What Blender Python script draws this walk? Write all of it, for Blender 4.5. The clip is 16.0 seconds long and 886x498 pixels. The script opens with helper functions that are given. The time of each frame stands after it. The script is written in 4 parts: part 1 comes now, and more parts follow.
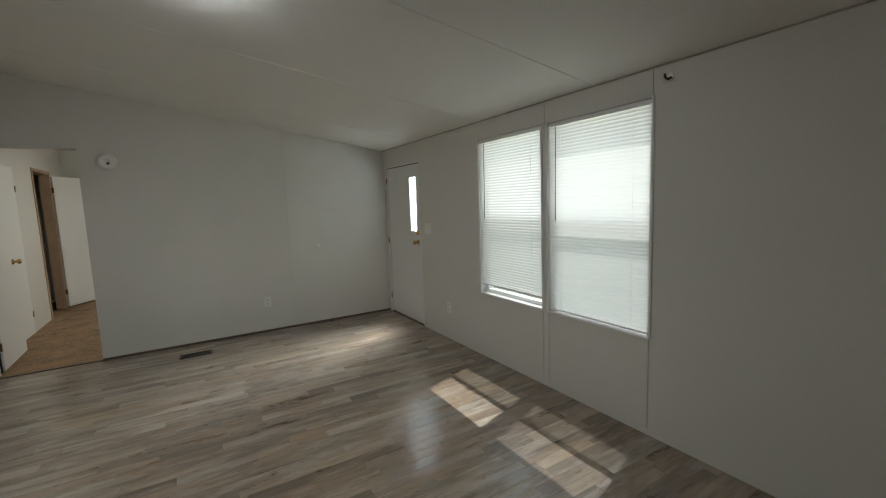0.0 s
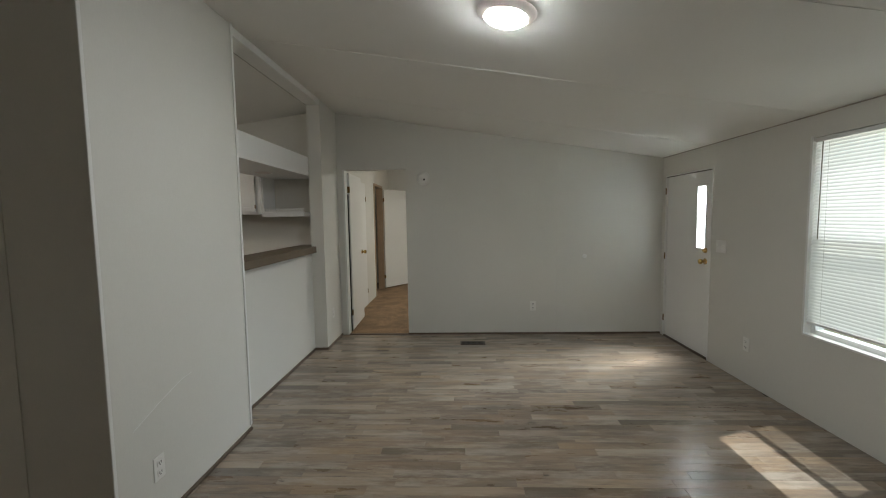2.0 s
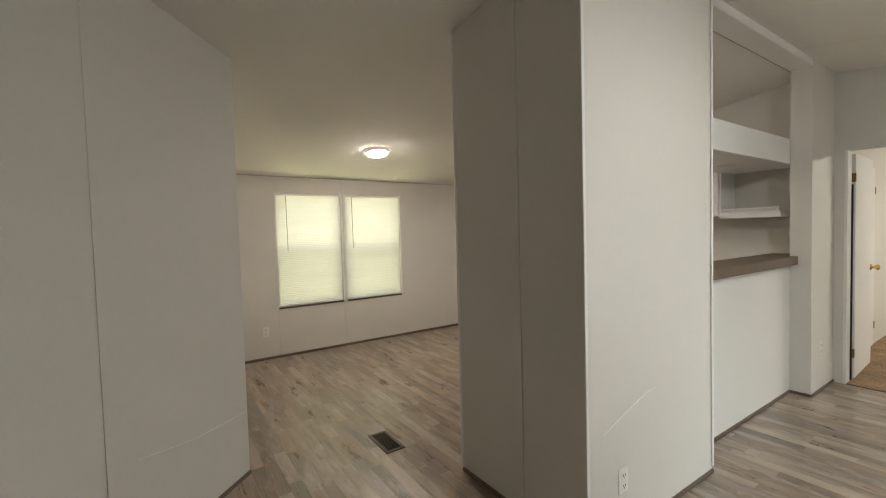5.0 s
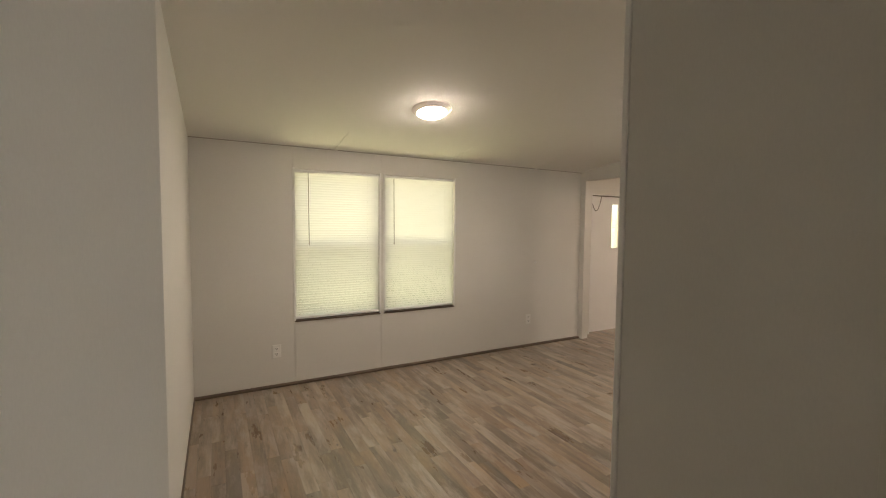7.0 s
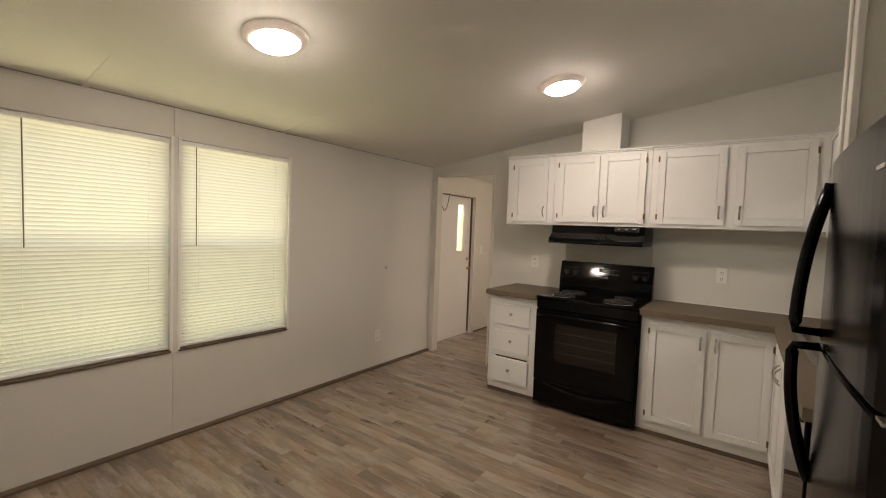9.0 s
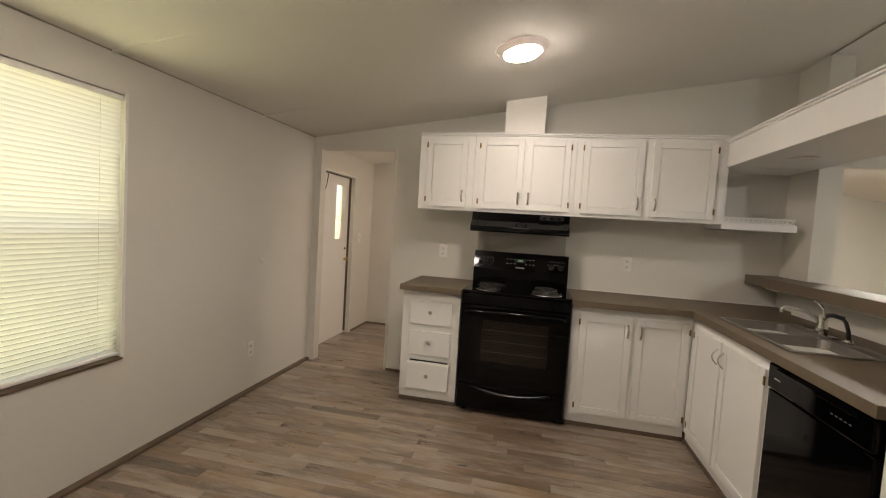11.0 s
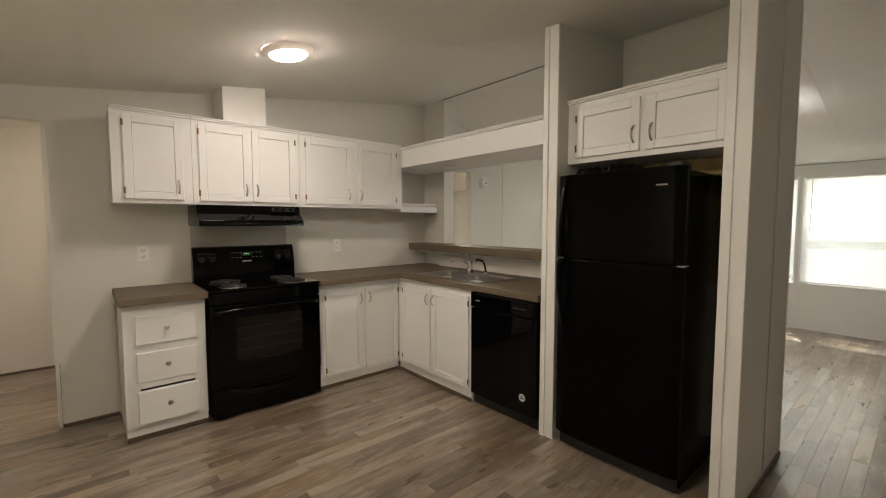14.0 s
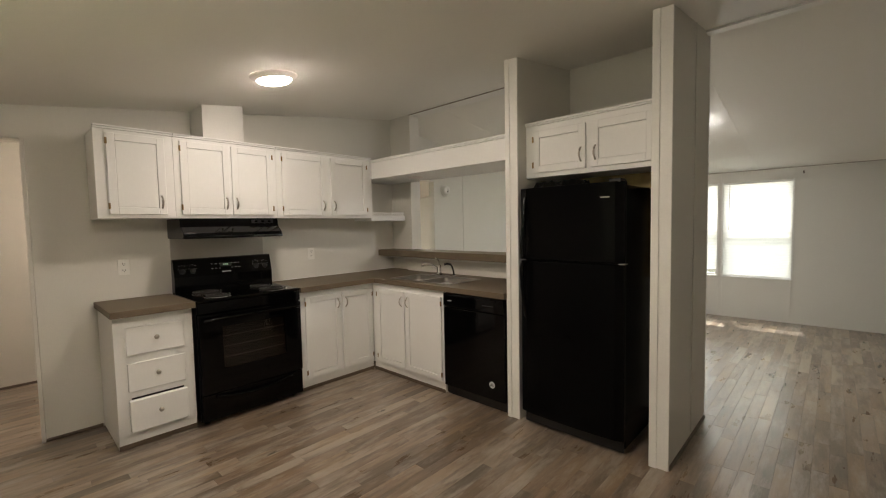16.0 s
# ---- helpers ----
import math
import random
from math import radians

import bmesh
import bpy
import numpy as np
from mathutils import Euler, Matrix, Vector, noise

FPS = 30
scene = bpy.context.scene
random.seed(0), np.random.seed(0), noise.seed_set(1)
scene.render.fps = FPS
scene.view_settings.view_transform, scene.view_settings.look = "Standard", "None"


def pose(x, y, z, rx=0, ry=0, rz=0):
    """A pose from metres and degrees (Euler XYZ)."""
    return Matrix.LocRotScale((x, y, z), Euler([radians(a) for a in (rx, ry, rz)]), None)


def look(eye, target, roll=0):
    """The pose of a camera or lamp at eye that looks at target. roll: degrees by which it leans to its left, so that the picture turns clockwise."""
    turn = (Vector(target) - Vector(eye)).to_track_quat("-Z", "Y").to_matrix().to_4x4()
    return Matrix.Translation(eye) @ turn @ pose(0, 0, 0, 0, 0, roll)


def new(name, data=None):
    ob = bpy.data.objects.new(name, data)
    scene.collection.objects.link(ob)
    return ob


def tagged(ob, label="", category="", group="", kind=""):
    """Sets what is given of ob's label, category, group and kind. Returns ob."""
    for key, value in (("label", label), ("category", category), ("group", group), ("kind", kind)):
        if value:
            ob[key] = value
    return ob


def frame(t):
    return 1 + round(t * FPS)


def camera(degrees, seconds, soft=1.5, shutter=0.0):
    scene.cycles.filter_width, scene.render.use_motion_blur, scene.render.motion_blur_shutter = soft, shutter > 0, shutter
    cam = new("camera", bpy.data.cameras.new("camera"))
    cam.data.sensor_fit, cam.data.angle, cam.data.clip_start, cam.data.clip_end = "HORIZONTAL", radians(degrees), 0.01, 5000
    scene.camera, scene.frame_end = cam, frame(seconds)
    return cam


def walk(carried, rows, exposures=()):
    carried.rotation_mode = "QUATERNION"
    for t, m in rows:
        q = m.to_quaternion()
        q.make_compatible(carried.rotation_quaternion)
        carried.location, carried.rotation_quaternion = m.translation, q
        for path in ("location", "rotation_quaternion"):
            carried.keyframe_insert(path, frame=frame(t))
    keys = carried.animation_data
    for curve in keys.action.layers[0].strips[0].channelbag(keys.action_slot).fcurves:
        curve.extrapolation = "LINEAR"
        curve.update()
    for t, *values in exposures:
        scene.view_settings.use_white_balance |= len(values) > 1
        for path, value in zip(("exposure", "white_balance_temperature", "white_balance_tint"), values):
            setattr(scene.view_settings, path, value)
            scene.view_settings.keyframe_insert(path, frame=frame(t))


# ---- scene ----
cam = camera(93.3, 16.0, soft=1.1)
PATH = [
    (0, (0.18, 0.092, 1.418), (1.204, 1.795, 1.194), -2.1),
    (0.5, (0.139, 0.096, 1.415), (1.046, 1.865, 1.2), -1.9),
    (1, (0.09, 0.109, 1.418), (0.759, 1.983, 1.215), -1.1),
    (1.5, (0.007, 0.127, 1.445), (0.365, 2.086, 1.256), -0.6),
    (2, (-0.022, 0.132, 1.447), (-0.099, 2.125, 1.293), -0.9),
    (2.5, (-0.035, 0.135, 1.45), (-0.531, 2.068, 1.327), -0.9),
    (3, (-0.061, 0.114, 1.454), (-0.96, 1.898, 1.342), -0.7),
    (3.5, (-0.079, 0.111, 1.447), (-1.316, 1.679, 1.346), -0.9),
    (4, (-0.102, 0.118, 1.439), (-1.55, 1.494, 1.351), -1.1),
    (4.5, (-0.17, 0.168, 1.426), (-1.734, 1.412, 1.342), -1.3),
    (5, (-0.374, 0.298, 1.421), (-2.029, 1.419, 1.342), -1.6),
    (5.2, (-0.499, 0.362, 1.429), (-2.159, 1.475, 1.348), -1.5),
    (7.3, (-1.801, 0.912, 1.452), (-3.563, 1.852, 1.339), 0.6),
    (7.5, (-1.911, 0.951, 1.456), (-3.645, 1.941, 1.336), 0.8),
    (8, (-2.186, 0.956, 1.447), (-3.733, 2.218, 1.332), 1.2),
    (8.5, (-2.412, 0.997, 1.442), (-3.767, 2.464, 1.322), 1.8),
    (9, (-2.58, 1.092, 1.434), (-3.748, 2.713, 1.337), 2.2),
    (11.3, (-3.599, 1.319, 1.376), (-3.812, 3.304, 1.261), 2.6),
    (11.5, (-3.696, 1.316, 1.39), (-3.748, 3.312, 1.275), 1.8),
    (12, (-3.91, 1.341, 1.375), (-3.668, 3.323, 1.259), 1.7),
    (12.5, (-4.105, 1.419, 1.378), (-3.584, 3.346, 1.254), 1.0),
    (13, (-4.316, 1.417, 1.39), (-3.523, 3.249, 1.269), -0.7),
    (13.5, (-4.464, 1.347, 1.403), (-3.363, 3.011, 1.262), -0.6),
    (14, (-4.565, 1.219, 1.386), (-3.264, 2.733, 1.253), -0.0),
    (14.5, (-4.626, 1.119, 1.39), (-3.283, 2.596, 1.262), -0.4),
    (15, (-4.717, 1.076, 1.413), (-3.344, 2.526, 1.291), -0.7),
    (15.5, (-4.821, 1.079, 1.419), (-3.402, 2.483, 1.301), -1.0),
    (16, (-4.881, 1.088, 1.42), (-3.424, 2.453, 1.304), -1.1),
]
EXPOSURES = [(0, 0.47, 5950, 6), (1, 0.66, 6000, 7), (1.5, 0.56, 6000, 7), (2, 0.63, 5970, 6), (2.5, 0.95, 6180, 6), (3, 1.19, 6220, 7), (4, 1.4, 6260, 8), (5, 1.51, 6320, 9), (7.5, 1.44, 6670, 12), (8, 1.52, 6670, 12), (8.5, 1.36, 6670, 12), (9, 1.34, 6710, 12), (11.5, 1.52, 6560, 11), (12, 1.77, 6570, 11), (12.5, 1.91, 6600, 12), (13.5, 1.83, 6620, 12), (14, 1.45, 6520, 9), (16, 1.47, 6520, 9)]
walk(cam, [(t, look(eye, target, roll)) for t, eye, target, roll in PATH], EXPOSURES)

# ---- light ----
world = bpy.data.worlds.new("sky")
scene.world = world
world.use_nodes = True
wn = world.node_tree
sky = wn.nodes.new("ShaderNodeTexSky")
sky.sky_type, sky.sun_disc = "NISHITA", False
sky.sun_elevation, sky.sun_rotation = radians(64), radians(73)
wn.links.new(sky.outputs[0], wn.nodes["Background"].inputs[0])
wn.nodes["Background"].inputs[1].default_value = 0.10

sun_data = bpy.data.lights.new("sun", "SUN")
sun_data.energy, sun_data.angle, sun_data.color = 5.0, radians(0.5), (1.0, 0.95, 0.86)
sun = new("sun", sun_data)
sun.matrix_world = look((0, 0, 0), (-0.88, -0.28, -1.925))

EAST_W, WEST_W, DOOR_W = 5.5, 2.55, 230.0     # watts of the added lamps: sky in each window, sun through the front door
GROUND_W = 7.6
DAY_GLOW, WARM_GLOW, KITCHEN_GLOW = 124.0, 68.0, 52.0           # emission of the daylight and the warm lamp domes


def sky_panel(name, centre, target, wide, high, watts, colour):
    d = bpy.data.lights.new(name, "AREA")
    d.shape, d.size, d.size_y, d.energy, d.color = "RECTANGLE", wide, high, watts, colour
    new(name, d).matrix_world = look(centre, target)


# ---- materials ----
def mat(name):
    m = bpy.data.materials.new(name)
    m.use_nodes = True
    nt = m.node_tree
    return m, nt, nt.nodes["Principled BSDF"]


def node(nt, kind, **inputs):
    n = nt.nodes.new(kind)
    for k, v in inputs.items():
        n.inputs[k.replace("_", " ")].default_value = v
    return n


def surface(name, colour, rough=0.5, metal=0.0, vary=0.06, grain=60.0, stain=1.3, bump=0.05, depth=0.001, stretch=(1, 1, 1), coat=0.0, spec=0.5, swing=0.1):
    """A plain real surface: base colour with fine grain and broad staining, roughness that varies, and fine relief."""
    m, nt, b = mat(name)
    geo = node(nt, "ShaderNodeNewGeometry")
    mp = node(nt, "ShaderNodeMapping", Scale=stretch)
    nt.links.new(geo.outputs["Position"], mp.inputs[0])
    fine = node(nt, "ShaderNodeTexNoise", Scale=grain, Detail=4.0)
    broad = node(nt, "ShaderNodeTexNoise", Scale=stain, Detail=5.0, Roughness=0.6)
    nt.links.new(mp.outputs[0], fine.inputs[0])
    nt.links.new(geo.outputs["Position"], broad.inputs[0])
    add = nt.nodes.new("ShaderNodeMath")
    add.operation = "ADD"
    nt.links.new(fine.outputs[0], add.inputs[0])
    nt.links.new(broad.outputs[0], add.inputs[1])
    ramp = nt.nodes.new("ShaderNodeMapRange")
    ramp.inputs["From Min"].default_value, ramp.inputs["From Max"].default_value = 0.6, 1.4
    ramp.inputs["To Min"].default_value, ramp.inputs["To Max"].default_value = 1 - vary, 1 + vary
    nt.links.new(add.outputs[0], ramp.inputs[0])
    mul = nt.nodes.new("ShaderNodeVectorMath")
    mul.operation = "SCALE"
    mul.inputs[0].default_value = colour
    nt.links.new(ramp.outputs[0], mul.inputs["Scale"])
    nt.links.new(mul.outputs[0], b.inputs["Base Color"])
    rr = nt.nodes.new("ShaderNodeMapRange")
    rr.inputs["To Min"].default_value, rr.inputs["To Max"].default_value = max(rough - swing, 0.02), min(rough + swing, 1)
    nt.links.new(broad.outputs[0], rr.inputs[0])
    nt.links.new(rr.outputs[0], b.inputs["Roughness"])
    b.inputs["Metallic"].default_value = metal
    b.inputs["Coat Weight"].default_value = coat
    b.inputs["Specular IOR Level"].default_value = spec
    bp = node(nt, "ShaderNodeBump", Strength=bump, Distance=depth)
    nt.links.new(fine.outputs[0], bp.inputs["Height"])
    nt.links.new(bp.outputs[0], b.inputs["Normal"])
    return m


WALL = surface("painted_vinyl_wall", (0.665, 0.650, 0.600), 0.55, vary=0.035, grain=260, stain=0.9, bump=0.12, depth=0.001, stretch=(1, 1, 0.25))
CEIL = surface("painted_ceiling_board", (0.80, 0.785, 0.74), 0.8, vary=0.03, grain=180, stain=0.7, bump=0.25, depth=0.001)
TRIM = surface("white_trim_paint", (0.77, 0.765, 0.735), 0.42, vary=0.04, grain=90, stain=3, bump=0.06)
CAB = surface("white_cabinet_paint", (0.80, 0.80, 0.785), 0.40, vary=0.02, grain=120, stain=2.5, bump=0.05, stretch=(1, 1, 0.2))
DOORW = surface("white_door_paint", (0.78, 0.775, 0.75), 0.45, vary=0.03, grain=140, stain=1.5, bump=0.06)
JAMB = surface("brown_jamb_wood", (0.40, 0.29, 0.19), 0.5, vary=0.2, grain=40, stain=4, bump=0.1, stretch=(1, 1, 0.08))
LAMINATE = surface("grey_brown_laminate", (0.138, 0.108, 0.074), 0.52, vary=0.25, grain=220, stain=5, bump=0.04, spec=0.3)
BLACK = surface("black_enamel", (0.0016, 0.0016, 0.0017), 0.06, swing=0.03, vary=0.2, grain=30, stain=4, bump=0.01, spec=0.20)
BLACKTEX = surface("black_pebbled_steel", (0.0022, 0.0022, 0.0023), 0.14, swing=0.06, vary=0.3, grain=330, stain=5, bump=0.14, depth=0.0010, spec=0.06)
BLACKPL = surface("black_plastic", (0.006, 0.006, 0.0065), 0.35, vary=0.2, grain=150, stain=5, bump=0.03)
# near-black standing for shade in door and drawer gaps and the register duct
DARK = surface("dark_gap_shade", (0.02, 0.018, 0.016), 0.9)
STEEL = surface("brushed_stainless_steel", (0.37, 0.355, 0.335), 0.36, 1.0, vary=0.08, grain=300, stain=6, bump=0.03, stretch=(1, 0.05, 1))
CHROME = surface("chrome", (0.75, 0.75, 0.74), 0.10, 1.0, vary=0.03)
NICKEL = surface("brushed_nickel", (0.50, 0.47, 0.42), 0.32, 1.0, vary=0.08)
HINGE = surface("antique_brass_hinge", (0.24, 0.16, 0.07), 0.38, 1.0, vary=0.25, grain=200)
BRASS = surface("worn_brass", (0.62, 0.43, 0.16), 0.25, 1.0, vary=0.15, grain=200)
PLASTIC = surface("white_plastic", (0.78, 0.77, 0.73), 0.35, vary=0.02)
SLOT = surface("socket_slot_plastic", (0.05, 0.045, 0.04), 0.6)
COIL = surface("burner_coil_metal", (0.03, 0.028, 0.026), 0.45, 0.5, vary=0.3)
OVENIN = surface("grey_oven_enamel", (0.045, 0.041, 0.038), 0.5, vary=0.3, grain=120)
BASEB = surface("dark_brown_vinyl_baseboard", (0.115, 0.082, 0.056), 0.5, vary=0.2, grain=30, stain=5, bump=0.06)
VENT = surface("brown_register_metal", (0.045, 0.034, 0.024), 0.45, 0.3, vary=0.25)
WAND = surface("smoky_wand_plastic", (0.20, 0.18, 0.14), 0.25, vary=0.1)
# darker line colour of the joints at the eaves and the beam
GAPL = surface("dark_joint_line", (0.36, 0.33, 0.28), 0.7, vary=0.25, grain=40, stain=3)
SPLASH = surface("grey_stove_splash_panel", (0.46, 0.44, 0.40), 0.5, vary=0.06, grain=80)
CARPET = surface("tan_carpet_pile", (0.235, 0.150, 0.082), 0.95, vary=0.75, grain=60, stain=4.2, bump=0.8, depth=0.006)
VINYLW = surface("white_window_vinyl", (0.78, 0.78, 0.76), 0.4, vary=0.02)
RAW = surface("unpainted_yellow_board", (0.42, 0.33, 0.15), 0.8, vary=0.35, grain=14, stain=5)
GROUND = surface("dry_grass_ground", (0.24, 0.22, 0.12), 0.95, vary=0.35, grain=9, stain=0.6, bump=0.4, depth=0.02)
SIDING = surface("outer_siding", (0.55, 0.54, 0.50), 0.6, vary=0.05)
ROOFM = surface("roof_shingle", (0.10, 0.095, 0.09), 0.9, vary=0.3, grain=12)
SUBF = surface("subfloor_board", (0.06, 0.05, 0.04), 0.9)
PRINTD = surface("dim_grey_print", (0.16, 0.165, 0.17), 0.4)
PRINTG = surface("pale_print", (0.55, 0.56, 0.56), 0.4)


def glow(name, colour, strength):
    m, nt, b = mat(name)
    b.inputs["Base Color"].default_value = (0.85, 0.84, 0.80, 1)
    b.inputs["Emission Color"].default_value = (*colour, 1)
    b.inputs["Emission Strength"].default_value = strength
    return m


DOME_DAY = glow("lit_opal_glass_daylight", (1.0, 0.965, 0.91), DAY_GLOW)
DOME_HALL = glow("lit_opal_glass_hall", (1.0, 0.93, 0.80), 200.0)
LED = glow("added_green_digits", (0.2, 1.0, 0.3), 0.15)
DOME_WARM = glow("lit_opal_glass_warm", (1.0, 0.85, 0.73), WARM_GLOW)
DOME_UTILITY = glow("lit_opal_glass_utility", (1.0, 0.80, 0.68), KITCHEN_GLOW)
DOME_KITCHEN = glow("lit_opal_glass_kitchen", (1.0, 0.85, 0.73), KITCHEN_GLOW)


def clear_glass(name, gloss=0.07, rough=0.02, tint=(0.95, 0.97, 0.96)):
    m, nt, b = mat(name)
    tr = node(nt, "ShaderNodeBsdfTransparent")
    tr.inputs[0].default_value = (*tint, 1)
    gl = node(nt, "ShaderNodeBsdfGlossy", Roughness=rough)
    mx = node(nt, "ShaderNodeMixShader")
    mx.inputs[0].default_value = gloss
    nt.links.new(tr.outputs[0], mx.inputs[1])
    nt.links.new(gl.outputs[0], mx.inputs[2])
    nt.links.new(mx.outputs[0], nt.nodes["Material Output"].inputs[0])
    return m


PANE = clear_glass("window_glass")
OVENGL = clear_glass("dark_oven_glass", 0.05, 0.05, (0.55, 0.52, 0.50))
SCREEN = clear_glass("insect_screen_mesh", 0.02, 0.6, (0.75, 0.76, 0.76))


def diffuse_through(name, colour, back, share, rough=0.5):
    m, nt, b = mat(name)
    b.inputs["Base Color"].default_value = (*colour, 1)
    b.inputs["Roughness"].default_value = rough
    tl = node(nt, "ShaderNodeBsdfTranslucent")
    tl.inputs[0].default_value = (*back, 1)
    mx = node(nt, "ShaderNodeMixShader")
    mx.inputs[0].default_value = share
    nt.links.new(b.outputs[0], mx.inputs[1])
    nt.links.new(tl.outputs[0], mx.inputs[2])
    nt.links.new(mx.outputs[0], nt.nodes["Material Output"].inputs[0])
    return m


RING = diffuse_through("white_plastic_lamp_ring", (0.80, 0.75, 0.73), (0.90, 0.82, 0.79), 0.006, 0.4)
SLAT = diffuse_through("white_vinyl_slat", (0.80, 0.80, 0.77), (0.88, 0.88, 0.84), 0.385)


def frosted(name, clear):
    """Pebbled glass: most light scattered on, some let straight through."""
    m = diffuse_through(name, (0.8, 0.82, 0.8), (0.9, 0.92, 0.88), 0.9, 0.2)
    nt = m.node_tree
    out = nt.nodes["Material Output"]
    was = out.inputs[0].links[0].from_socket
    tr = node(nt, "ShaderNodeBsdfTransparent")
    mx = node(nt, "ShaderNodeMixShader")
    mx.inputs[0].default_value = clear
    nt.links.new(was, mx.inputs[1])
    nt.links.new(tr.outputs[0], mx.inputs[2])
    nt.links.new(mx.outputs[0], out.inputs[0])
    return m


FROST = frosted("frosted_door_glass", 0.8)


def plank_material(name, by_island):
    """Grey-brown vinyl plank: a tone for each piece, long grain, whitewashed patches and dark knots."""
    m, nt, b = mat(name)
    geo = node(nt, "ShaderNodeNewGeometry")
    if by_island:
        rnd = geo.outputs["Random Per Island"]
    else:
        rnd = node(nt, "ShaderNodeObjectInfo").outputs["Random"]
    shift = nt.nodes.new("ShaderNodeVectorMath")
    shift.operation = "SCALE"
    shift.inputs[0].default_value = (37.0, 53.0, 11.0)
    nt.links.new(rnd, shift.inputs["Scale"])
    pos = nt.nodes.new("ShaderNodeVectorMath")
    nt.links.new(geo.outputs["Position"], pos.inputs[0])
    nt.links.new(shift.outputs[0], pos.inputs[1])

    def noise_tex(scale, stretch, detail=5.0, rough=0.6):
        mp = node(nt, "ShaderNodeMapping", Scale=stretch)
        nt.links.new(pos.outputs[0], mp.inputs[0])
        n = node(nt, "ShaderNodeTexNoise", Scale=scale, Detail=detail, Roughness=rough)
        nt.links.new(mp.outputs[0], n.inputs[0])
        return n.outputs[0]

    def span(value, a, c, lo, hi):
        r = nt.nodes.new("ShaderNodeMapRange")
        for k, v in (("From Min", a), ("From Max", c), ("To Min", lo), ("To Max", hi)):
            r.inputs[k].default_value = v
        nt.links.new(value, r.inputs[0])
        return r.outputs[0]

    def mix(fac, a, c):
        x = nt.nodes.new("ShaderNodeMix")
        x.data_type = "RGBA"
        if fac is not None:
            nt.links.new(fac, x.inputs[0])
        for i, v in ((6, a), (7, c)):
            if isinstance(v, tuple):
                x.inputs[i].default_value = (*v, 1)
            else:
                nt.links.new(v, x.inputs[i])
        return x.outputs[2]

    ramp = nt.nodes.new("ShaderNodeValToRGB")
    tones = ((0.0, (0.098, 0.067, 0.043)), (0.16, (0.180, 0.128, 0.086)), (0.40, (0.265, 0.198, 0.140)), (0.58, (0.232, 0.160, 0.102)), (0.80, (0.302, 0.230, 0.164)), (1.0, (0.400, 0.325, 0.247)))
    for i, (p, c) in enumerate(tones):
        e = ramp.color_ramp.elements[i] if i < 2 else ramp.color_ramp.elements.new(p)
        e.position, e.color = p, (*c, 1)
    nt.links.new(rnd, ramp.inputs[0])
    streak = noise_tex(3.8, (0.42, 2.4, 1), 7, 0.62)
    grain = noise_tex(60, (0.07, 3.0, 1), 6, 0.7)
    wash = noise_tex(2.6, (0.7, 2.8, 1), 9, 0.70)
    knots = noise_tex(7, (0.6, 1.6, 1), 5, 0.62)
    cool = noise_tex(1.5, (0.8, 2.0, 1), 4, 0.6)
    slash = noise_tex(5.5, (0.40, 2.8, 1), 7, 0.66)
    ochre = noise_tex(2.0, (0.6, 1.6, 1), 5, 0.6)
    fibre = noise_tex(38, (0.10, 1.6, 1), 8, 0.75)
    c = mix(span(cool, 0.49, 0.63, 0.0, 0.36), ramp.outputs[0], (0.255, 0.243, 0.225))
    c = mix(span(ochre, 0.50, 0.66, 0.0, 0.55), c, (0.330, 0.225, 0.120))
    c = mix(span(streak, 0.44, 0.62, 0.0, 0.72), c, (0.105, 0.078, 0.057))
    c = mix(span(wash, 0.50, 0.64, 0.0, 0.58), c, (0.43, 0.385, 0.325))
    c = mix(span(fibre, 0.50, 0.74, 0.0, 0.22), c, (0.40, 0.34, 0.28))
    c = mix(span(slash, 0.56, 0.70, 0.0, 0.66), c, (0.080, 0.062, 0.048))
    c = mix(span(grain, 0.52, 0.76, 0.0, 0.15), c, (0.115, 0.085, 0.062))
    c = mix(span(knots, 0.665, 0.73, 0.0, 0.85), c, (0.06, 0.046, 0.036))
    nt.links.new(c, b.inputs["Base Color"])
    nt.links.new(span(wash, 0.3, 0.7, 0.24, 0.40), b.inputs["Roughness"])
    b.inputs["Specular IOR Level"].default_value = 0.55
    b.inputs["Coat Weight"].default_value = 0.65
    b.inputs["Coat Roughness"].default_value = 0.24
    bp = node(nt, "ShaderNodeBump", Strength=0.18, Distance=0.0015)
    nt.links.new(grain, bp.inputs["Height"])
    nt.links.new(bp.outputs[0], b.inputs["Normal"])
    return m


PLANK = plank_material("vinyl_plank", False)
PLANKJ = plank_material("vinyl_plank_far", True)


# ---- mesh helpers ----
def box(bm, x0, x1, y0, y1, z0, z1, bevel=0.0):
    """A box in bm, its edges rounded by bevel metres."""
    x0, x1 = min(x0, x1), max(x0, x1)
    y0, y1 = min(y0, y1), max(y0, y1)
    r = bmesh.ops.create_cube(bm, size=1.0, matrix=Matrix.Translation(((x0 + x1) / 2, (y0 + y1) / 2, (z0 + z1) / 2)) @ Matrix.Diagonal((x1 - x0, y1 - y0, z1 - z0, 1)))
    if bevel:
        edges = list({e for v in r["verts"] for e in v.link_edges})
        bmesh.ops.bevel(bm, geom=edges, offset=bevel, segments=2, affect="EDGES", profile=0.5)
    return bm


def boxed(x0, x1, y0, y1, z0, z1, bevel=0.002):
    return box(bmesh.new(), x0, x1, y0, y1, z0, z1, bevel)


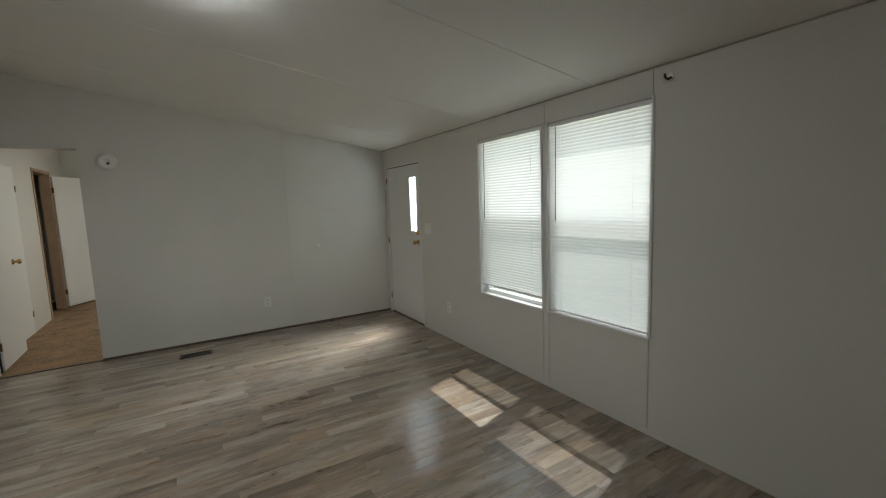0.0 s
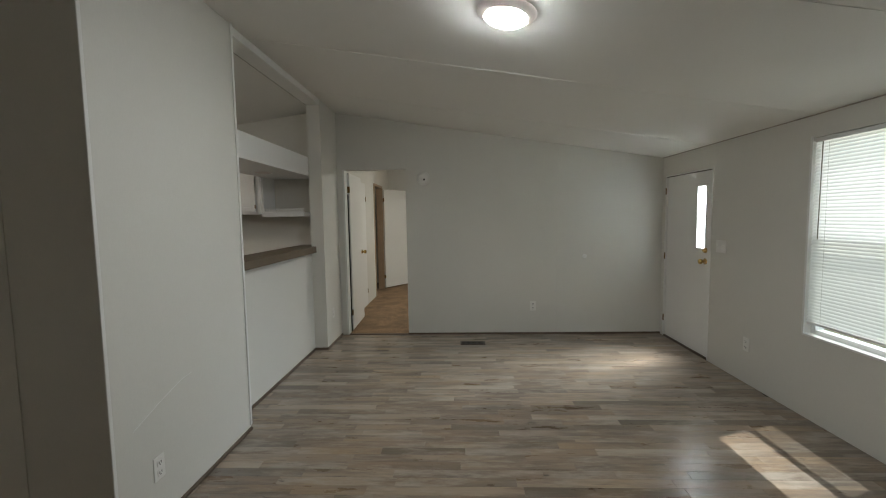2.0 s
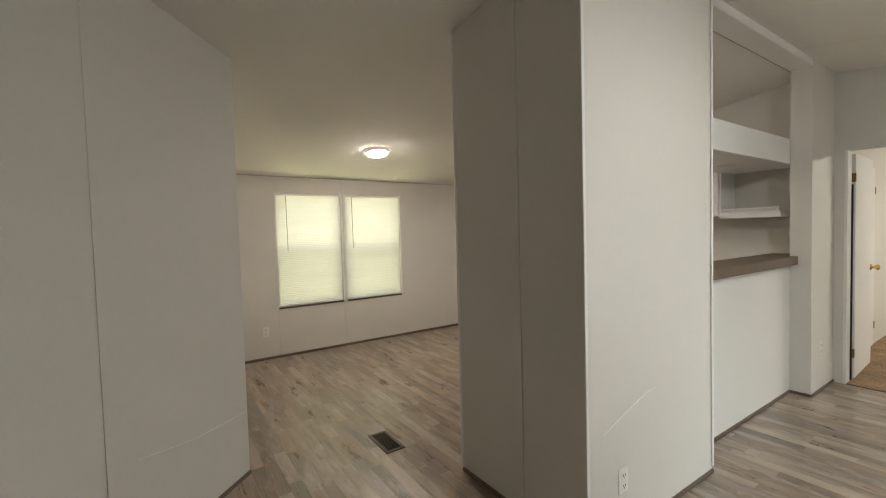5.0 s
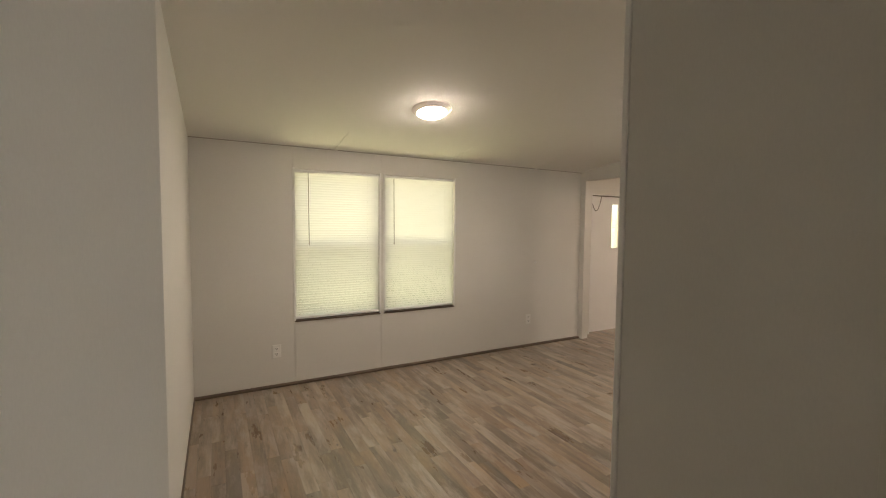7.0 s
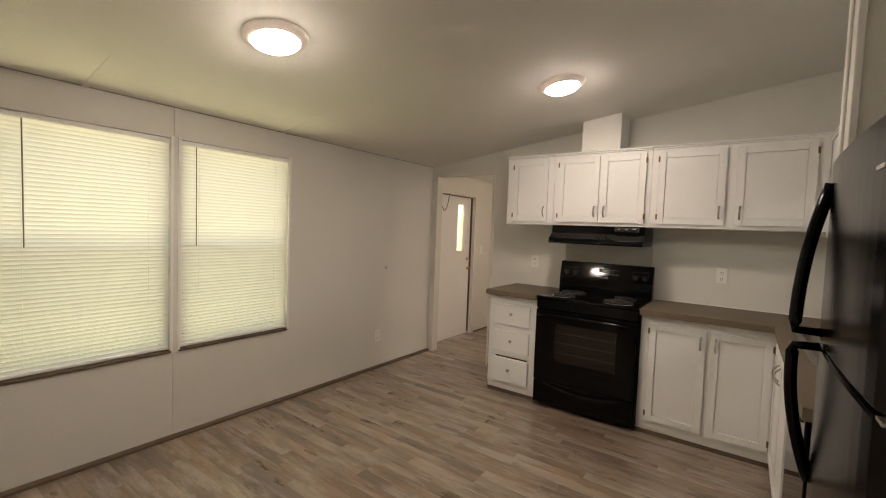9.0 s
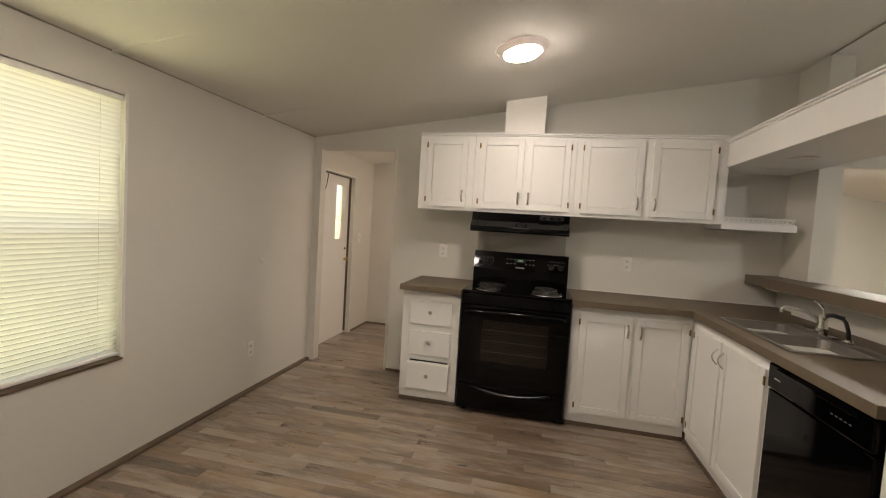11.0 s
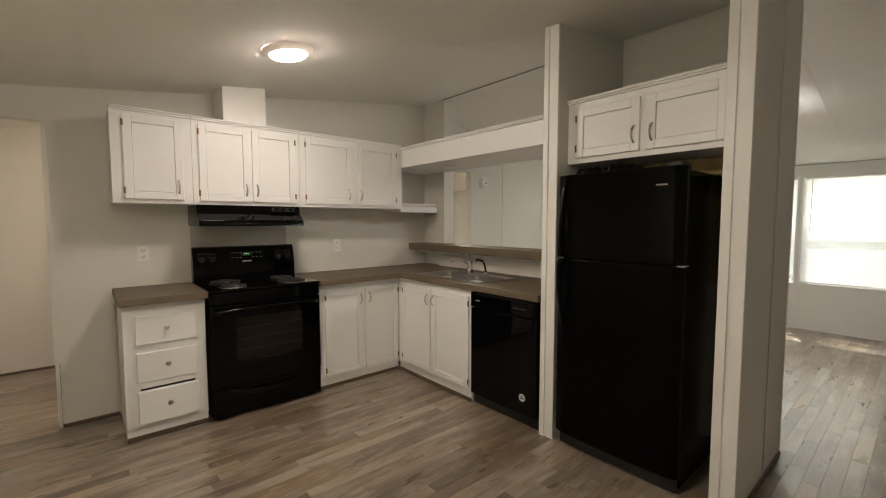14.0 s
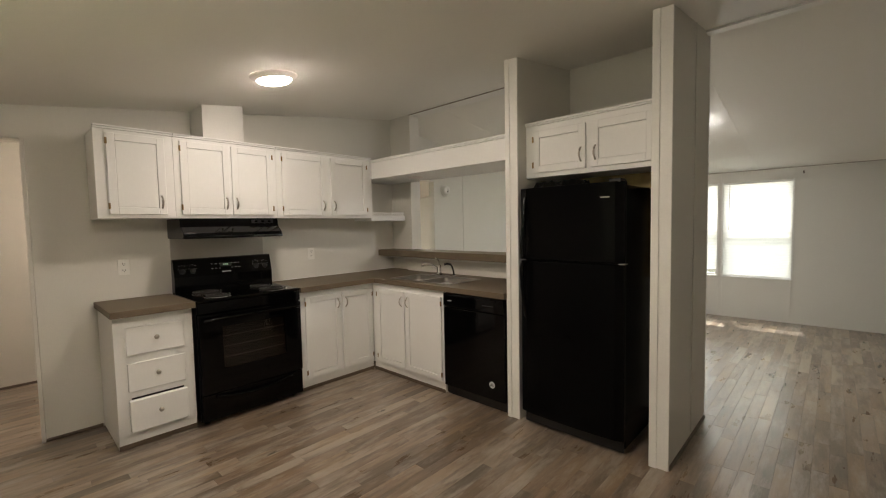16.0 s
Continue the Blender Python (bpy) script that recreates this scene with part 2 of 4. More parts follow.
def lathe(bm, profile, at, axis="z", steps=32):
    """Turn a profile of (radius, height) round an axis through the point at."""
    turn = {"z": Matrix.Identity(4), "x": pose(0, 0, 0, 0, 90, 0), "-x": pose(0, 0, 0, 0, -90, 0), "y": pose(0, 0, 0, -90, 0, 0), "-y": pose(0, 0, 0, 90, 0, 0)}[axis]
    m = Matrix.Translation(at) @ turn
    rings = []
    for r, h in profile:
        if r < 1e-6:
            rings.append([bm.verts.new(m @ Vector((0, 0, h)))])
        else:
            rings.append([bm.verts.new(m @ Vector((r * math.cos(a), r * math.sin(a), h))) for a in (2 * math.pi * i / steps for i in range(steps))])
    for a, c in zip(rings, rings[1:]):
        for i in range(steps):
            j = (i + 1) % steps
            if len(a) == 1 and len(c) > 1:
                bm.faces.new((a[0], c[j], c[i]))
            elif len(c) == 1 and len(a) > 1:
                bm.faces.new((a[i], a[j], c[0]))
            elif len(a) > 1:
                bm.faces.new((a[i], a[j], c[j], c[i]))
    bmesh.ops.recalc_face_normals(bm, faces=bm.faces)
    return bm


def tube(bm, points, radius, sides=10, flat=1.0):
    """A round bar along points; flat squeezes it along its side."""
    pts = [Vector(p) for p in points]
    rings = []
    for i, p in enumerate(pts):
        d = (pts[min(i + 1, len(pts) - 1)] - pts[max(i - 1, 0)]).normalized()
        side = d.cross(Vector((0.13, 0.27, 0.95)) if abs(d.z) < 0.9 else Vector((0.1, 1, 0.05))).normalized()
        up = side.cross(d)
        rings.append([bm.verts.new(p + radius * (math.cos(a) * side * flat + math.sin(a) * up)) for a in (2 * math.pi * k / sides for k in range(sides))])
    for a, c in zip(rings, rings[1:]):
        for k in range(sides):
            bm.faces.new((a[k], a[(k + 1) % sides], c[(k + 1) % sides], c[k]))
    bm.faces.new(rings[0][::-1])
    bm.faces.new(rings[-1])
    bmesh.ops.recalc_face_normals(bm, faces=bm.faces)
    return bm


def arc(a, mid, c, n=14):
    """Points on a bow from a to c that swells out through mid."""
    a, mid, c = Vector(a), Vector(mid), Vector(c)
    k = 2 * mid - (a + c) / 2
    return [(1 - s) ** 2 * a + 2 * s * (1 - s) * k + s * s * c for s in (i / (n - 1) for i in range(n))]


def origin(ob):
    o = Vector((0, 0, 0))
    while ob is not None:
        o = o + Vector(ob.location)
        ob = ob.parent
    return o


def mesh_of(name, bm, material, smooth=False):
    me = bpy.data.meshes.new(name)
    bm.to_mesh(me)
    bm.free()
    me.materials.append(material)
    if smooth:
        me.polygons.foreach_set("use_smooth", [True] * len(me.polygons))
    return me


def part(name, bm, material, parent, label="", smooth=False):
    """Link a bmesh, drawn in world metres, as one mesh under a thing or under a part."""
    o = origin(parent)
    bmesh.ops.translate(bm, vec=-o, verts=bm.verts)
    ob = new(name, mesh_of(name, bm, material, smooth))
    ob.parent = parent
    if label:
        ob["label"] = label
    return ob


def thing(name, at, label, category, group="", kind=""):
    ob = new(name)
    ob.empty_display_size = 0.05
    ob.location = at
    return tagged(ob, label, category, group, kind)


def solid(name, bm, material, label, category, kind="structure", smooth=False):
    return tagged(new(name, mesh_of(name, bm, material, smooth)), label, category, "", kind)


# ---- plan ----
WX, EX = -5.545, 2.390            # inner faces of the west and east outer walls
RX = (WX + EX) / 2                # ridge
EAVE, EAVE_E, RIDGE, RIDGE_E = 2.135, 2.095, 2.672, 2.722
NY, SY = 5.197, 4.955             # living room's north wall, stove wall
SOUTH, FAR = -2.3, 9.35
UX, UN = -5.60, 6.57              # utility room's west and north faces


def head(x):
    """Height of the sloping ceiling at x."""
    low, high = (EAVE, RIDGE) if x < RX - 0.001 else (EAVE_E, RIDGE_E)
    return low + (high - low) * (1 - abs(x - RX) / (EX - RX))


def wall_mesh(along, lo, hi, a0, a1, holes=(), top=None):
    """A wall along x or y, lo to hi thick, a0 to a1 long, with rectangular holes (a, b, z0, z1) right through it, up to the ceiling or to top."""
    cuts = {a0, a1} | {v for h in holes for v in h[:2]}
    if along == "x" and a0 < RX < a1:
        cuts.add(RX)
    A = sorted(v for v in cuts if a0 <= v <= a1)
    Z = sorted({0.0, 99.0} | {v for h in holes for v in h[2:] if v > 0})
    full = lambda i, k: 0 <= i < len(A) - 1 and 0 <= k < len(Z) - 1 and not any(h[0] <= A[i] and A[i + 1] <= h[1] and h[2] <= Z[k] and Z[k + 1] <= h[3] for h in holes)
    bm, made = bmesh.new(), {}

    def vert(i, k, s):
        if (i, k, s) not in made:
            t = (lo, hi)[s]
            x, y = (A[i], t) if along == "x" else (t, A[i])
            z = Z[k] if k < len(Z) - 1 else (top if top is not None else head(x) + 0.02)
            made[i, k, s] = bm.verts.new((x, y, z))
        return made[i, k, s]

    for i in range(len(A) - 1):
        for k in range(len(Z) - 1):
            if not full(i, k):
                continue
            for s in (0, 1):
                bm.faces.new([vert(i, k, s), vert(i + 1, k, s), vert(i + 1, k + 1, s), vert(i, k + 1, s)])
            for di, dk, e in ((-1, 0, ((i, k), (i, k + 1))), (1, 0, ((i + 1, k), (i + 1, k + 1))), (0, -1, ((i, k), (i + 1, k))), (0, 1, ((i, k + 1), (i + 1, k + 1)))):
                if not full(i + di, k + dk):
                    p, q = e
                    bm.faces.new([vert(*p, 0), vert(*q, 0), vert(*q, 1), vert(*p, 1)])
    bmesh.ops.recalc_face_normals(bm, faces=bm.faces)
    return bm


def wall(name, along, lo, hi, a0, a1, holes=(), top=None, label="off-white painted vinyl-covered wall panel"):
    return solid(name, wall_mesh(along, lo, hi, a0, a1, holes, top), WALL, label, "wall")


# ---- shell ----
E_WIN = ((1.497, 2.287), (2.345, 3.112))
W_WIN = ((1.440, 2.238), (2.290, 3.084))
EZ, WZ = (0.590, 1.940), (0.575, 1.940)
E_DOOR, U_DOOR = (4.225, 5.125, 1.875), (5.215, 6.02, 1.885)

wall_east = wall("wall_east", "y", EX, EX + 0.13, SOUTH - 0.1, FAR + 0.1, [(*E_WIN[0], *EZ), (*E_WIN[1], *EZ), (E_DOOR[0], E_DOOR[1], 0, E_DOOR[2])])
wall_west = wall("wall_west", "y", WX - 0.13, WX, SOUTH - 0.1, SY, [(*W_WIN[0], *WZ), (*W_WIN[1], *WZ)])
wall_utility_west = wall("wall_utility_west", "y", WX - 0.13, UX, SY, FAR + 0.1, [(U_DOOR[0], U_DOOR[1], 0, U_DOOR[2])])
wall_north = wall("wall_north", "x", NY, NY + 0.10, -1.49, EX, [(-1.400, -0.657, 0, 2.024)])
wall_stove = wall("wall_stove", "x", SY, SY + 0.10, WX, -1.628, [(-5.47, -4.722, 0, 2.028)])
wall_utility_north = wall("wall_utility_north", "x", UN, UN + 0.1, UX, -1.66)
wall_utility_east = wall("wall_utility_east", "y", -3.6, -3.5, SY + 0.10, UN)
wall_dining_south = wall("wall_dining_south", "x", 0.53, 0.64, WX, -3.13)
wall_south = wall("wall_south", "x", SOUTH - 0.1, SOUTH, WX, EX)
wall_far = wall("wall_far", "x", FAR, FAR + 0.1, UX, EX)
wall_hall_west = wall("wall_hall_west", "y", -1.66, -1.555, NY + 0.10, FAR, [(7.73, 8.50, 0, 2.03)])
wall_stub = wall("wall_stub", "y", -1.628, -1.487, 4.618, NY + 0.10, label="off-white wall end beside the kitchen pass-through")
wall_low = wall("wall_low", "y", -1.700, -1.628, 2.872, 4.618, top=1.076, label="off-white low wall under the pass-through ledge")
wall_fridge_south = wall("wall_fridge_south", "x", 1.742, 1.838, -2.345, -1.475, label="off-white end wall of the fridge alcove")
wall_fridge_back = wall("wall_fridge_back", "y", -1.56, -1.475, 1.838, 2.872, label="off-white wall behind the fridge alcove")
wall_fridge_north = wall("wall_fridge_north", "x", 2.722, 2.812, -2.345, -1.56, label="off-white fin wall between fridge and dishwasher")

# the angled wall beside the passage
bm = bmesh.new()
diag = [(-3.10, 0.69), (-1.62, -0.79), (-1.69, -0.86), (-3.13, 0.58)]
low_ring = [bm.verts.new((x, y, 0)) for x, y in diag]
top_ring = [bm.verts.new((x, y, head(x) + 0.02)) for x, y in diag]
for i in range(4):
    j = (i + 1) % 4
    bm.faces.new((low_ring[i], low_ring[j], top_ring[j], top_ring[i]))
bm.faces.new(top_ring)
bm.faces.new(low_ring[::-1])
bmesh.ops.recalc_face_normals(bm, faces=bm.faces)
wall_angled = solid("wall_angled", bm, WALL, "off-white angled wall beside the passage", "wall")
wall_closet = wall("wall_closet", "y", -1.70, -1.62, SOUTH, -0.80)

# ceiling: two slopes, with thin battens over the board joints
bm = bmesh.new()
for x0, x1 in ((WX - 0.13, RX - 0.002), (RX, EX + 0.13)):
    v = [bm.verts.new((x, y, head(x) + dz)) for dz in (0, 0.12) for x, y in ((x0, SOUTH - 0.1), (x1, SOUTH - 0.1), (x1, FAR + 0.1), (x0, FAR + 0.1))]
    for f in ((3, 2, 1, 0), (4, 5, 6, 7), (0, 1, 5, 4), (1, 2, 6, 5), (2, 3, 7, 6), (3, 0, 4, 7)):
        bm.faces.new([v[i] for i in f])


def ceiling_batten(x0, x1, y, wide=0.030, thick=0.007):
    v = [bm.verts.new((x, y + s * wide / 2, head(x) - dz)) for dz in (-0.002, thick) for x, s in ((x0, -1), (x1, -1), (x1, 1), (x0, 1))]
    for f in ((0, 1, 2, 3), (7, 6, 5, 4), (4, 5, 1, 0), (5, 6, 2, 1), (6, 7, 3, 2), (7, 4, 0, 3)):
        bm.faces.new([v[i] for i in f])


for y in (0.60, 1.81, 3.02, 4.195):
    ceiling_batten(WX, RX, y)
for y in (0.68, 1.89, 3.10, 4.31):
    ceiling_batten(RX, EX, y, 0.022, 0.0022)
bmesh.ops.recalc_face_normals(bm, faces=bm.faces)
ceiling = solid("ceiling", bm, CEIL, "off-white vaulted ceiling of painted board", "ceiling")

trim_eave_west = solid("trim_eave_west", boxed(WX, WX + 0.006, 0.64, SY - 0.001, EAVE - 0.005, EAVE + 0.002, 0.001), GAPL, "dark joint strip where wall meets ceiling", "trim")
trim_eave_east = solid("trim_eave_east", boxed(EX - 0.006, EX, SOUTH, NY - 0.001, EAVE_E - 0.007, EAVE_E + 0.002, 0.001), GAPL, "dark joint strip where wall meets ceiling", "trim")

# roof over the house and ground around it
bm = bmesh.new()
for x0, x1 in ((WX - 0.16, RX), (RX, EX + 0.16)):
    v = [bm.verts.new((x, y, head(x) + dz)) for dz in (0.13, 0.2) for x, y in ((x0, SOUTH - 0.4), (x1, SOUTH - 0.4), (x1, FAR + 0.4), (x0, FAR + 0.4))]
    for f in ((3, 2, 1, 0), (4, 5, 6, 7), (0, 1, 5, 4), (1, 2, 6, 5), (2, 3, 7, 6), (3, 0, 4, 7)):
        bm.faces.new([v[i] for i in f])
roof = solid("roof", bm, ROOFM, "dark shingle roof of the house", "roof")
bm = bmesh.new()
bmesh.ops.create_grid(bm, x_segments=8, y_segments=8, size=900, matrix=Matrix.Translation((0, 0, -0.75)))
ground = solid("ground", bm, GROUND, "dry grass ground outside the house", "ground")
bm = boxed(WX - 0.13, EX + 0.13, SOUTH - 0.1, FAR + 0.1, -0.75, -0.012, 0)
subfloor = solid("subfloor", bm, SUBF, "dark board under the vinyl planks", "floor")
bm = bmesh.new()
box(bm, -1.66, EX, NY + 0.03, FAR, -0.012, 0.006)
carpet = solid("carpet", bm, CARPET, "stained tan carpet in the back hall", "carpet")


def baseboard(a, c, tall=0.022, thick=0.010):
    """A dark strip along the foot of a wall from a to c, lying on the left of that way."""
    a, c = Vector((*a, 0)), Vector((*c, 0))
    d = (c - a).normalized()
    n = Vector((-d.y, d.x, 0))
    b2 = bmesh.new()
    v = [b2.verts.new(p + n * o + Vector((0, 0, z))) for p in (a, c) for o, z in ((0.0005, 0.001), (thick, 0.001), (thick, tall * 0.7), (thick * 0.5, tall), (0.0005, tall))]
    for i in range(5):
        j = (i + 1) % 5
        b2.faces.new((v[i], v[j], v[5 + j], v[5 + i]))
    b2.faces.new(v[4::-1])
    b2.faces.new(v[5:])
    bmesh.ops.recalc_face_normals(b2, faces=b2.faces)
    return solid("baseboard", b2, BASEB, "thin dark grey-brown vinyl baseboard strip", "baseboard")


for a, c in (((EX, SOUTH), (EX, E_DOOR[0])), ((EX, NY), (-0.657, NY)), ((-1.487, NY), (-1.487, 4.618)), ((-1.487, 4.618), (-1.628, 4.618)),
             ((-1.628, 4.62), (-1.628, 2.872)), ((-1.475, 2.872), (-1.475, 1.742)), ((-1.475, 1.742), (-2.345, 1.742)), 
             ((WX, 0.64), (-3.10, 0.64)), ((-3.10, 0.69), (-1.62, -0.79)), ((-4.42, SY), (-4.722, SY)), ((-4.0, UN), (UX, UN)), ((UX, UN), (UX, 6.08))):
    baseboard(c, a) if a[0] == EX and c[0] == EX else baseboard(a, c)


baseboard((WX, SY), (WX, 0.64), 0.022, 0.034)


def batten(face, at, z0, z1, parent, wide=0.022):
    """A thin upright strip that covers a joint between wall panels; face: x+, x-, y+ or y-, the way it looks."""
    (x, y), t = at, 0.0055
    b2 = bmesh.new()
    if face[0] == "x":
        s = 1 if face == "x+" else -1
        box(b2, x, x + s * t, y - wide / 2, y + wide / 2, z0, z1, 0.001)
    else:
        s = 1 if face == "y+" else -1
        box(b2, x - wide / 2, x + wide / 2, y, y + s * t, z0, z1, 0.001)
    return part("batten", b2, WALL, parent)


batten("y-", (-0.652, NY), 2.03, head(-0.652), wall_north)
for x in (-0.03, 1.162):
    batten("y-", (x, NY), 0.04, head(x), wall_north)
for y, z0, z1 in ((2.288, 0.04, 0.575), (2.345, 0.04, 0.575), (1.503, 0.04, 0.575), (1.503, 1.95, EAVE), (2.316, 1.94, EAVE_E)):
    batten("x-", (EX, y), z0, z1, wall_east, 0.016)
for y, z0, z1 in ((2.263, 0.04, 0.56), (1.442, 0.04, 0.56), (1.442, 1.955, EAVE), (2.263, 1.955, EAVE)):
    batten("x+", (WX, y), z0, z1, wall_west)
batten("y-", (-1.853, 1.742), 0.04, head(-1.853), wall_fridge_south)
for x in (-4.735,):
    batten("y-", (x, SY), 0.0, 2.03, wall_stove, 0.02)
b2 = bmesh.new()
box(b2, -0.012, 0.012, -0.004, 0.0005, 0, 2.40, 0.001)
bmesh.ops.transform(b2, matrix=pose(-2.50, 0.09, 0.04, 0, 0, 135), verts=b2.verts)
part("batten", b2, WALL, wall_angled)

# ridge beam over the pass-through and trim round the openings
beam = solid("ridge_beam", boxed(-1.632, -1.487, 2.872, 4.618, 2.652, 2.76, 0.004), TRIM, "off-white boxed beam under the ridge over the pass-through", "beam")
trim_beam = solid("trim_beam", boxed(-1.6375, -1.6325, 2.872, 4.618, 2.652, 2.662, 0), GAPL, "dark joint where the ceiling meets the beam", "trim")
trim_ridge = solid("trim_ridge", boxed(RX - 0.03, RX + 0.045, SOUTH, 1.742, RIDGE - 0.02, RIDGE_E + 0.01, 0.003), TRIM, "off-white flat trim along the ridge", "trim")


def corner_trim(x0, x1, y0, y1, z0, z1):
    return solid("trim", boxed(x0, x1, y0, y1, z0, z1, 0.003), TRIM, "white painted trim board on a wall end", "trim")


corner_trim(-2.363, -2.345, 1.738, 1.842, 0, head(-2.37))
corner_trim(-2.371, -2.363, 1.800, 1.842, 0, head(-2.37))
corner_trim(-2.363, -2.345, 2.718, 2.816, 0, head(-2.37))
corner_trim(-2.371, -2.363, 2.780, 2.816, 0, head(-2.37))
corner_trim(-1.473, -1.466, 2.855, 2.876, 0.04, head(-1.47))
corner_trim(-1.628, -1.616, 2.876, 2.892, 1.148, 2.585)
corner_trim(-1.475, -1.468, 1.738, 1.756, 0.04, head(-1.47))
corner_trim(-1.420, -1.398, NY - 0.008, NY + 0.112, 0, 2.03)


# ---- windows, blinds, doors ----
def window(name, x, out, y0, y1, z0, z1):
    """A single-hung window in an opening; out: +1 when it looks east, -1 west."""
    w = tagged(new(name), "white vinyl single-hung window behind closed blinds", "window", "", "structure")
    w.location = (x, (y0 + y1) / 2, z0)
    a, c = x + out * 0.050, x + out * 0.115
    zm = (z0 + z1) / 2 - 0.02
    fr = bmesh.new()
    for q in ((y0, y0 + 0.035, z0, z1), (y1 - 0.035, y1, z0, z1), (y0 + 0.035, y1 - 0.035, z0, z0 + 0.035), (y0 + 0.035, y1 - 0.035, z1 - 0.035, z1)):
        box(fr, a, c, *q, 0.003)
    part("window_frame", fr, VINYLW, w)
    mid = x + out * 0.085
    part("meeting_rail", boxed(mid - 0.018, mid + 0.018, y0 + 0.035, y1 - 0.035, zm - 0.02, zm + 0.02, 0.003), VINYLW, w)
    for k, (p, q, o) in enumerate(((z0 + 0.035, zm - 0.02, -0.008), (zm + 0.02, z1 - 0.035, 0.010))):
        g = part("pane", boxed(mid + out * o - 0.002, mid + out * o + 0.002, y0 + 0.035, y1 - 0.035, p, q, 0), PANE, w)
        g.visible_shadow = False
    s = part("insect_screen", boxed(c - out * 0.006, c - out * 0.005, y0 + 0.035, y1 - 0.035, z0 + 0.035, zm, 0), SCREEN, w)
    # west sills are dark to stand for the shade line under the blind
    part("window_sill", boxed(x - out * 0.008, a, y0 - 0.004, y1 + 0.004, z0 - 0.010, z0 + 0.004, 0.002), VINYLW if out > 0 else BASEB, w)
    cas = bmesh.new()
    box(cas, x - out * 0.006, x + out * 0.002, y0 - 0.014, y0 + 0.004, z0, z1 + 0.012, 0.002)
    box(cas, x - out * 0.006, x + out * 0.002, y1 - 0.004, y1 + 0.014, z0, z1 + 0.012, 0.002)
    part("casing", cas, TRIM, w)
    return w


def blind(x, out, y0, y1, top, bottom, tilt, label, wand_at, low_tilt, pitch, wide):
    """A mini blind hanging in an opening, with each slat a piece of its own."""
    b = thing("window_blind", (x, (y0 + y1) / 2, bottom), label, "blind", "closed mini blinds")
    xc = x + out * 0.020
    part("headrail", boxed(xc - 0.014, xc + 0.014, y0 + 0.004, y1 - 0.004, top - 0.026, top, 0.002), VINYLW, b)
    part("bottom_rail", boxed(xc - 0.012, xc + 0.012, y0 + 0.006, y1 - 0.006, bottom, bottom + 0.016, 0.003), VINYLW, b)
    sm = bmesh.new()
    half = (y1 - y0) / 2 - 0.006
    rows = []
    for sy in (-half, half):
        rows.append([sm.verts.new((u * wide, sy, 0.0022 * (1 - u * u))) for u in (-1, -0.5, 0, 0.5, 1)])
    for i in range(4):
        sm.faces.new((rows[0][i], rows[0][i + 1], rows[1][i + 1], rows[1][i]))
    slat_mesh = mesh_of("slat", sm, SLAT, True)
    n = int((top - 0.03 - bottom - 0.02) / pitch)
    pitch = (top - 0.036 - bottom - 0.028) / (n - 1)
    for i in range(n):
        z = bottom + 0.028 + i * pitch
        lean = low_tilt + (tilt - low_tilt) * min(1.0, max(0.0, (i / n - 0.25) / 0.45))
        s = new("slat", slat_mesh)
        s.parent = b
        s.matrix_basis = Matrix.Translation((xc - x, random.uniform(-0.001, 0.001), z - bottom)) @ pose(0, 0, 0, random.uniform(-0.10, 0.10), lean * out + random.uniform(-1.0, 1.0), 0)
    for q in (y0 + 0.12, y1 - 0.12):
        part("ladder_cord", tube(bmesh.new(), [(xc - out * 0.013, q, bottom + 0.01), (xc - out * 0.013, q, top - 0.02)], 0.0008, 5), PLASTIC, b)
    part("tilt_wand", tube(bmesh.new(), [(xc - out * 0.022, wand_at, top - 0.03), (xc - out * 0.024, wand_at + 0.004, top - 0.68)], 0.0034, 6), WAND, b, "clear grey plastic wand")
    return b


wi = 1
for (y0, y1), low, tilt, low_tilt, wand, text in ((E_WIN[0], 0.603, -79, -79, 2.205, "white mini blind closed over the living room window"), (E_WIN[1], 0.668, -65.5, -60, 3.03, "white mini blind hanging short of the living room sill")):
    window("window_%d" % wi, EX, 1, y0, y1, *EZ)
    blind(EX, 1, y0, y1, EZ[1] - 0.004, low, tilt, text, wand, low_tilt, 0.0220, 0.0127)
    sky_panel("sky_window_east", (EX + 0.30, (y0 + y1) / 2, (EZ[0] + EZ[1]) / 2), (EX, (y0 + y1) / 2, (EZ[0] + EZ[1]) / 2), y1 - y0, EZ[1] - EZ[0], EAST_W, (1.0, 0.965, 0.93))
    wi += 1
for (y0, y1), low, wand, text in ((W_WIN[0], 0.590, 1.562, "white mini blind closed over the dining window, lit yellow-green"), (W_WIN[1], 0.590, 2.385, "white mini blind closed over the second dining window")):
    window("window_%d" % wi, WX, -1, y0, y1, *WZ)
    blind(WX, -1, y0, y1, WZ[1] - 0.004, low, 69, text, wand, 66, 0.0220, 0.0127)
    sky_panel("sky_window_west", (WX - 0.30, (y0 + y1) / 2, (WZ[0] + WZ[1]) / 2), (WX, (y0 + y1) / 2, (WZ[0] + WZ[1]) / 2), y1 - y0, WZ[1] - WZ[0], WEST_W, (1.0, 0.87, 0.50))
    # added lamp below the window, standing in for light off the sunlit grass
    sky_panel("sunlit_ground_west", (WX - 0.75, (y0 + y1) / 2, WZ[0] - 0.30), (WX, (y0 + y1) / 2, (WZ[0] + WZ[1]) / 2), y1 - y0, 1.0, GROUND_W, (1.0, 0.89, 0.47))
    wi += 1


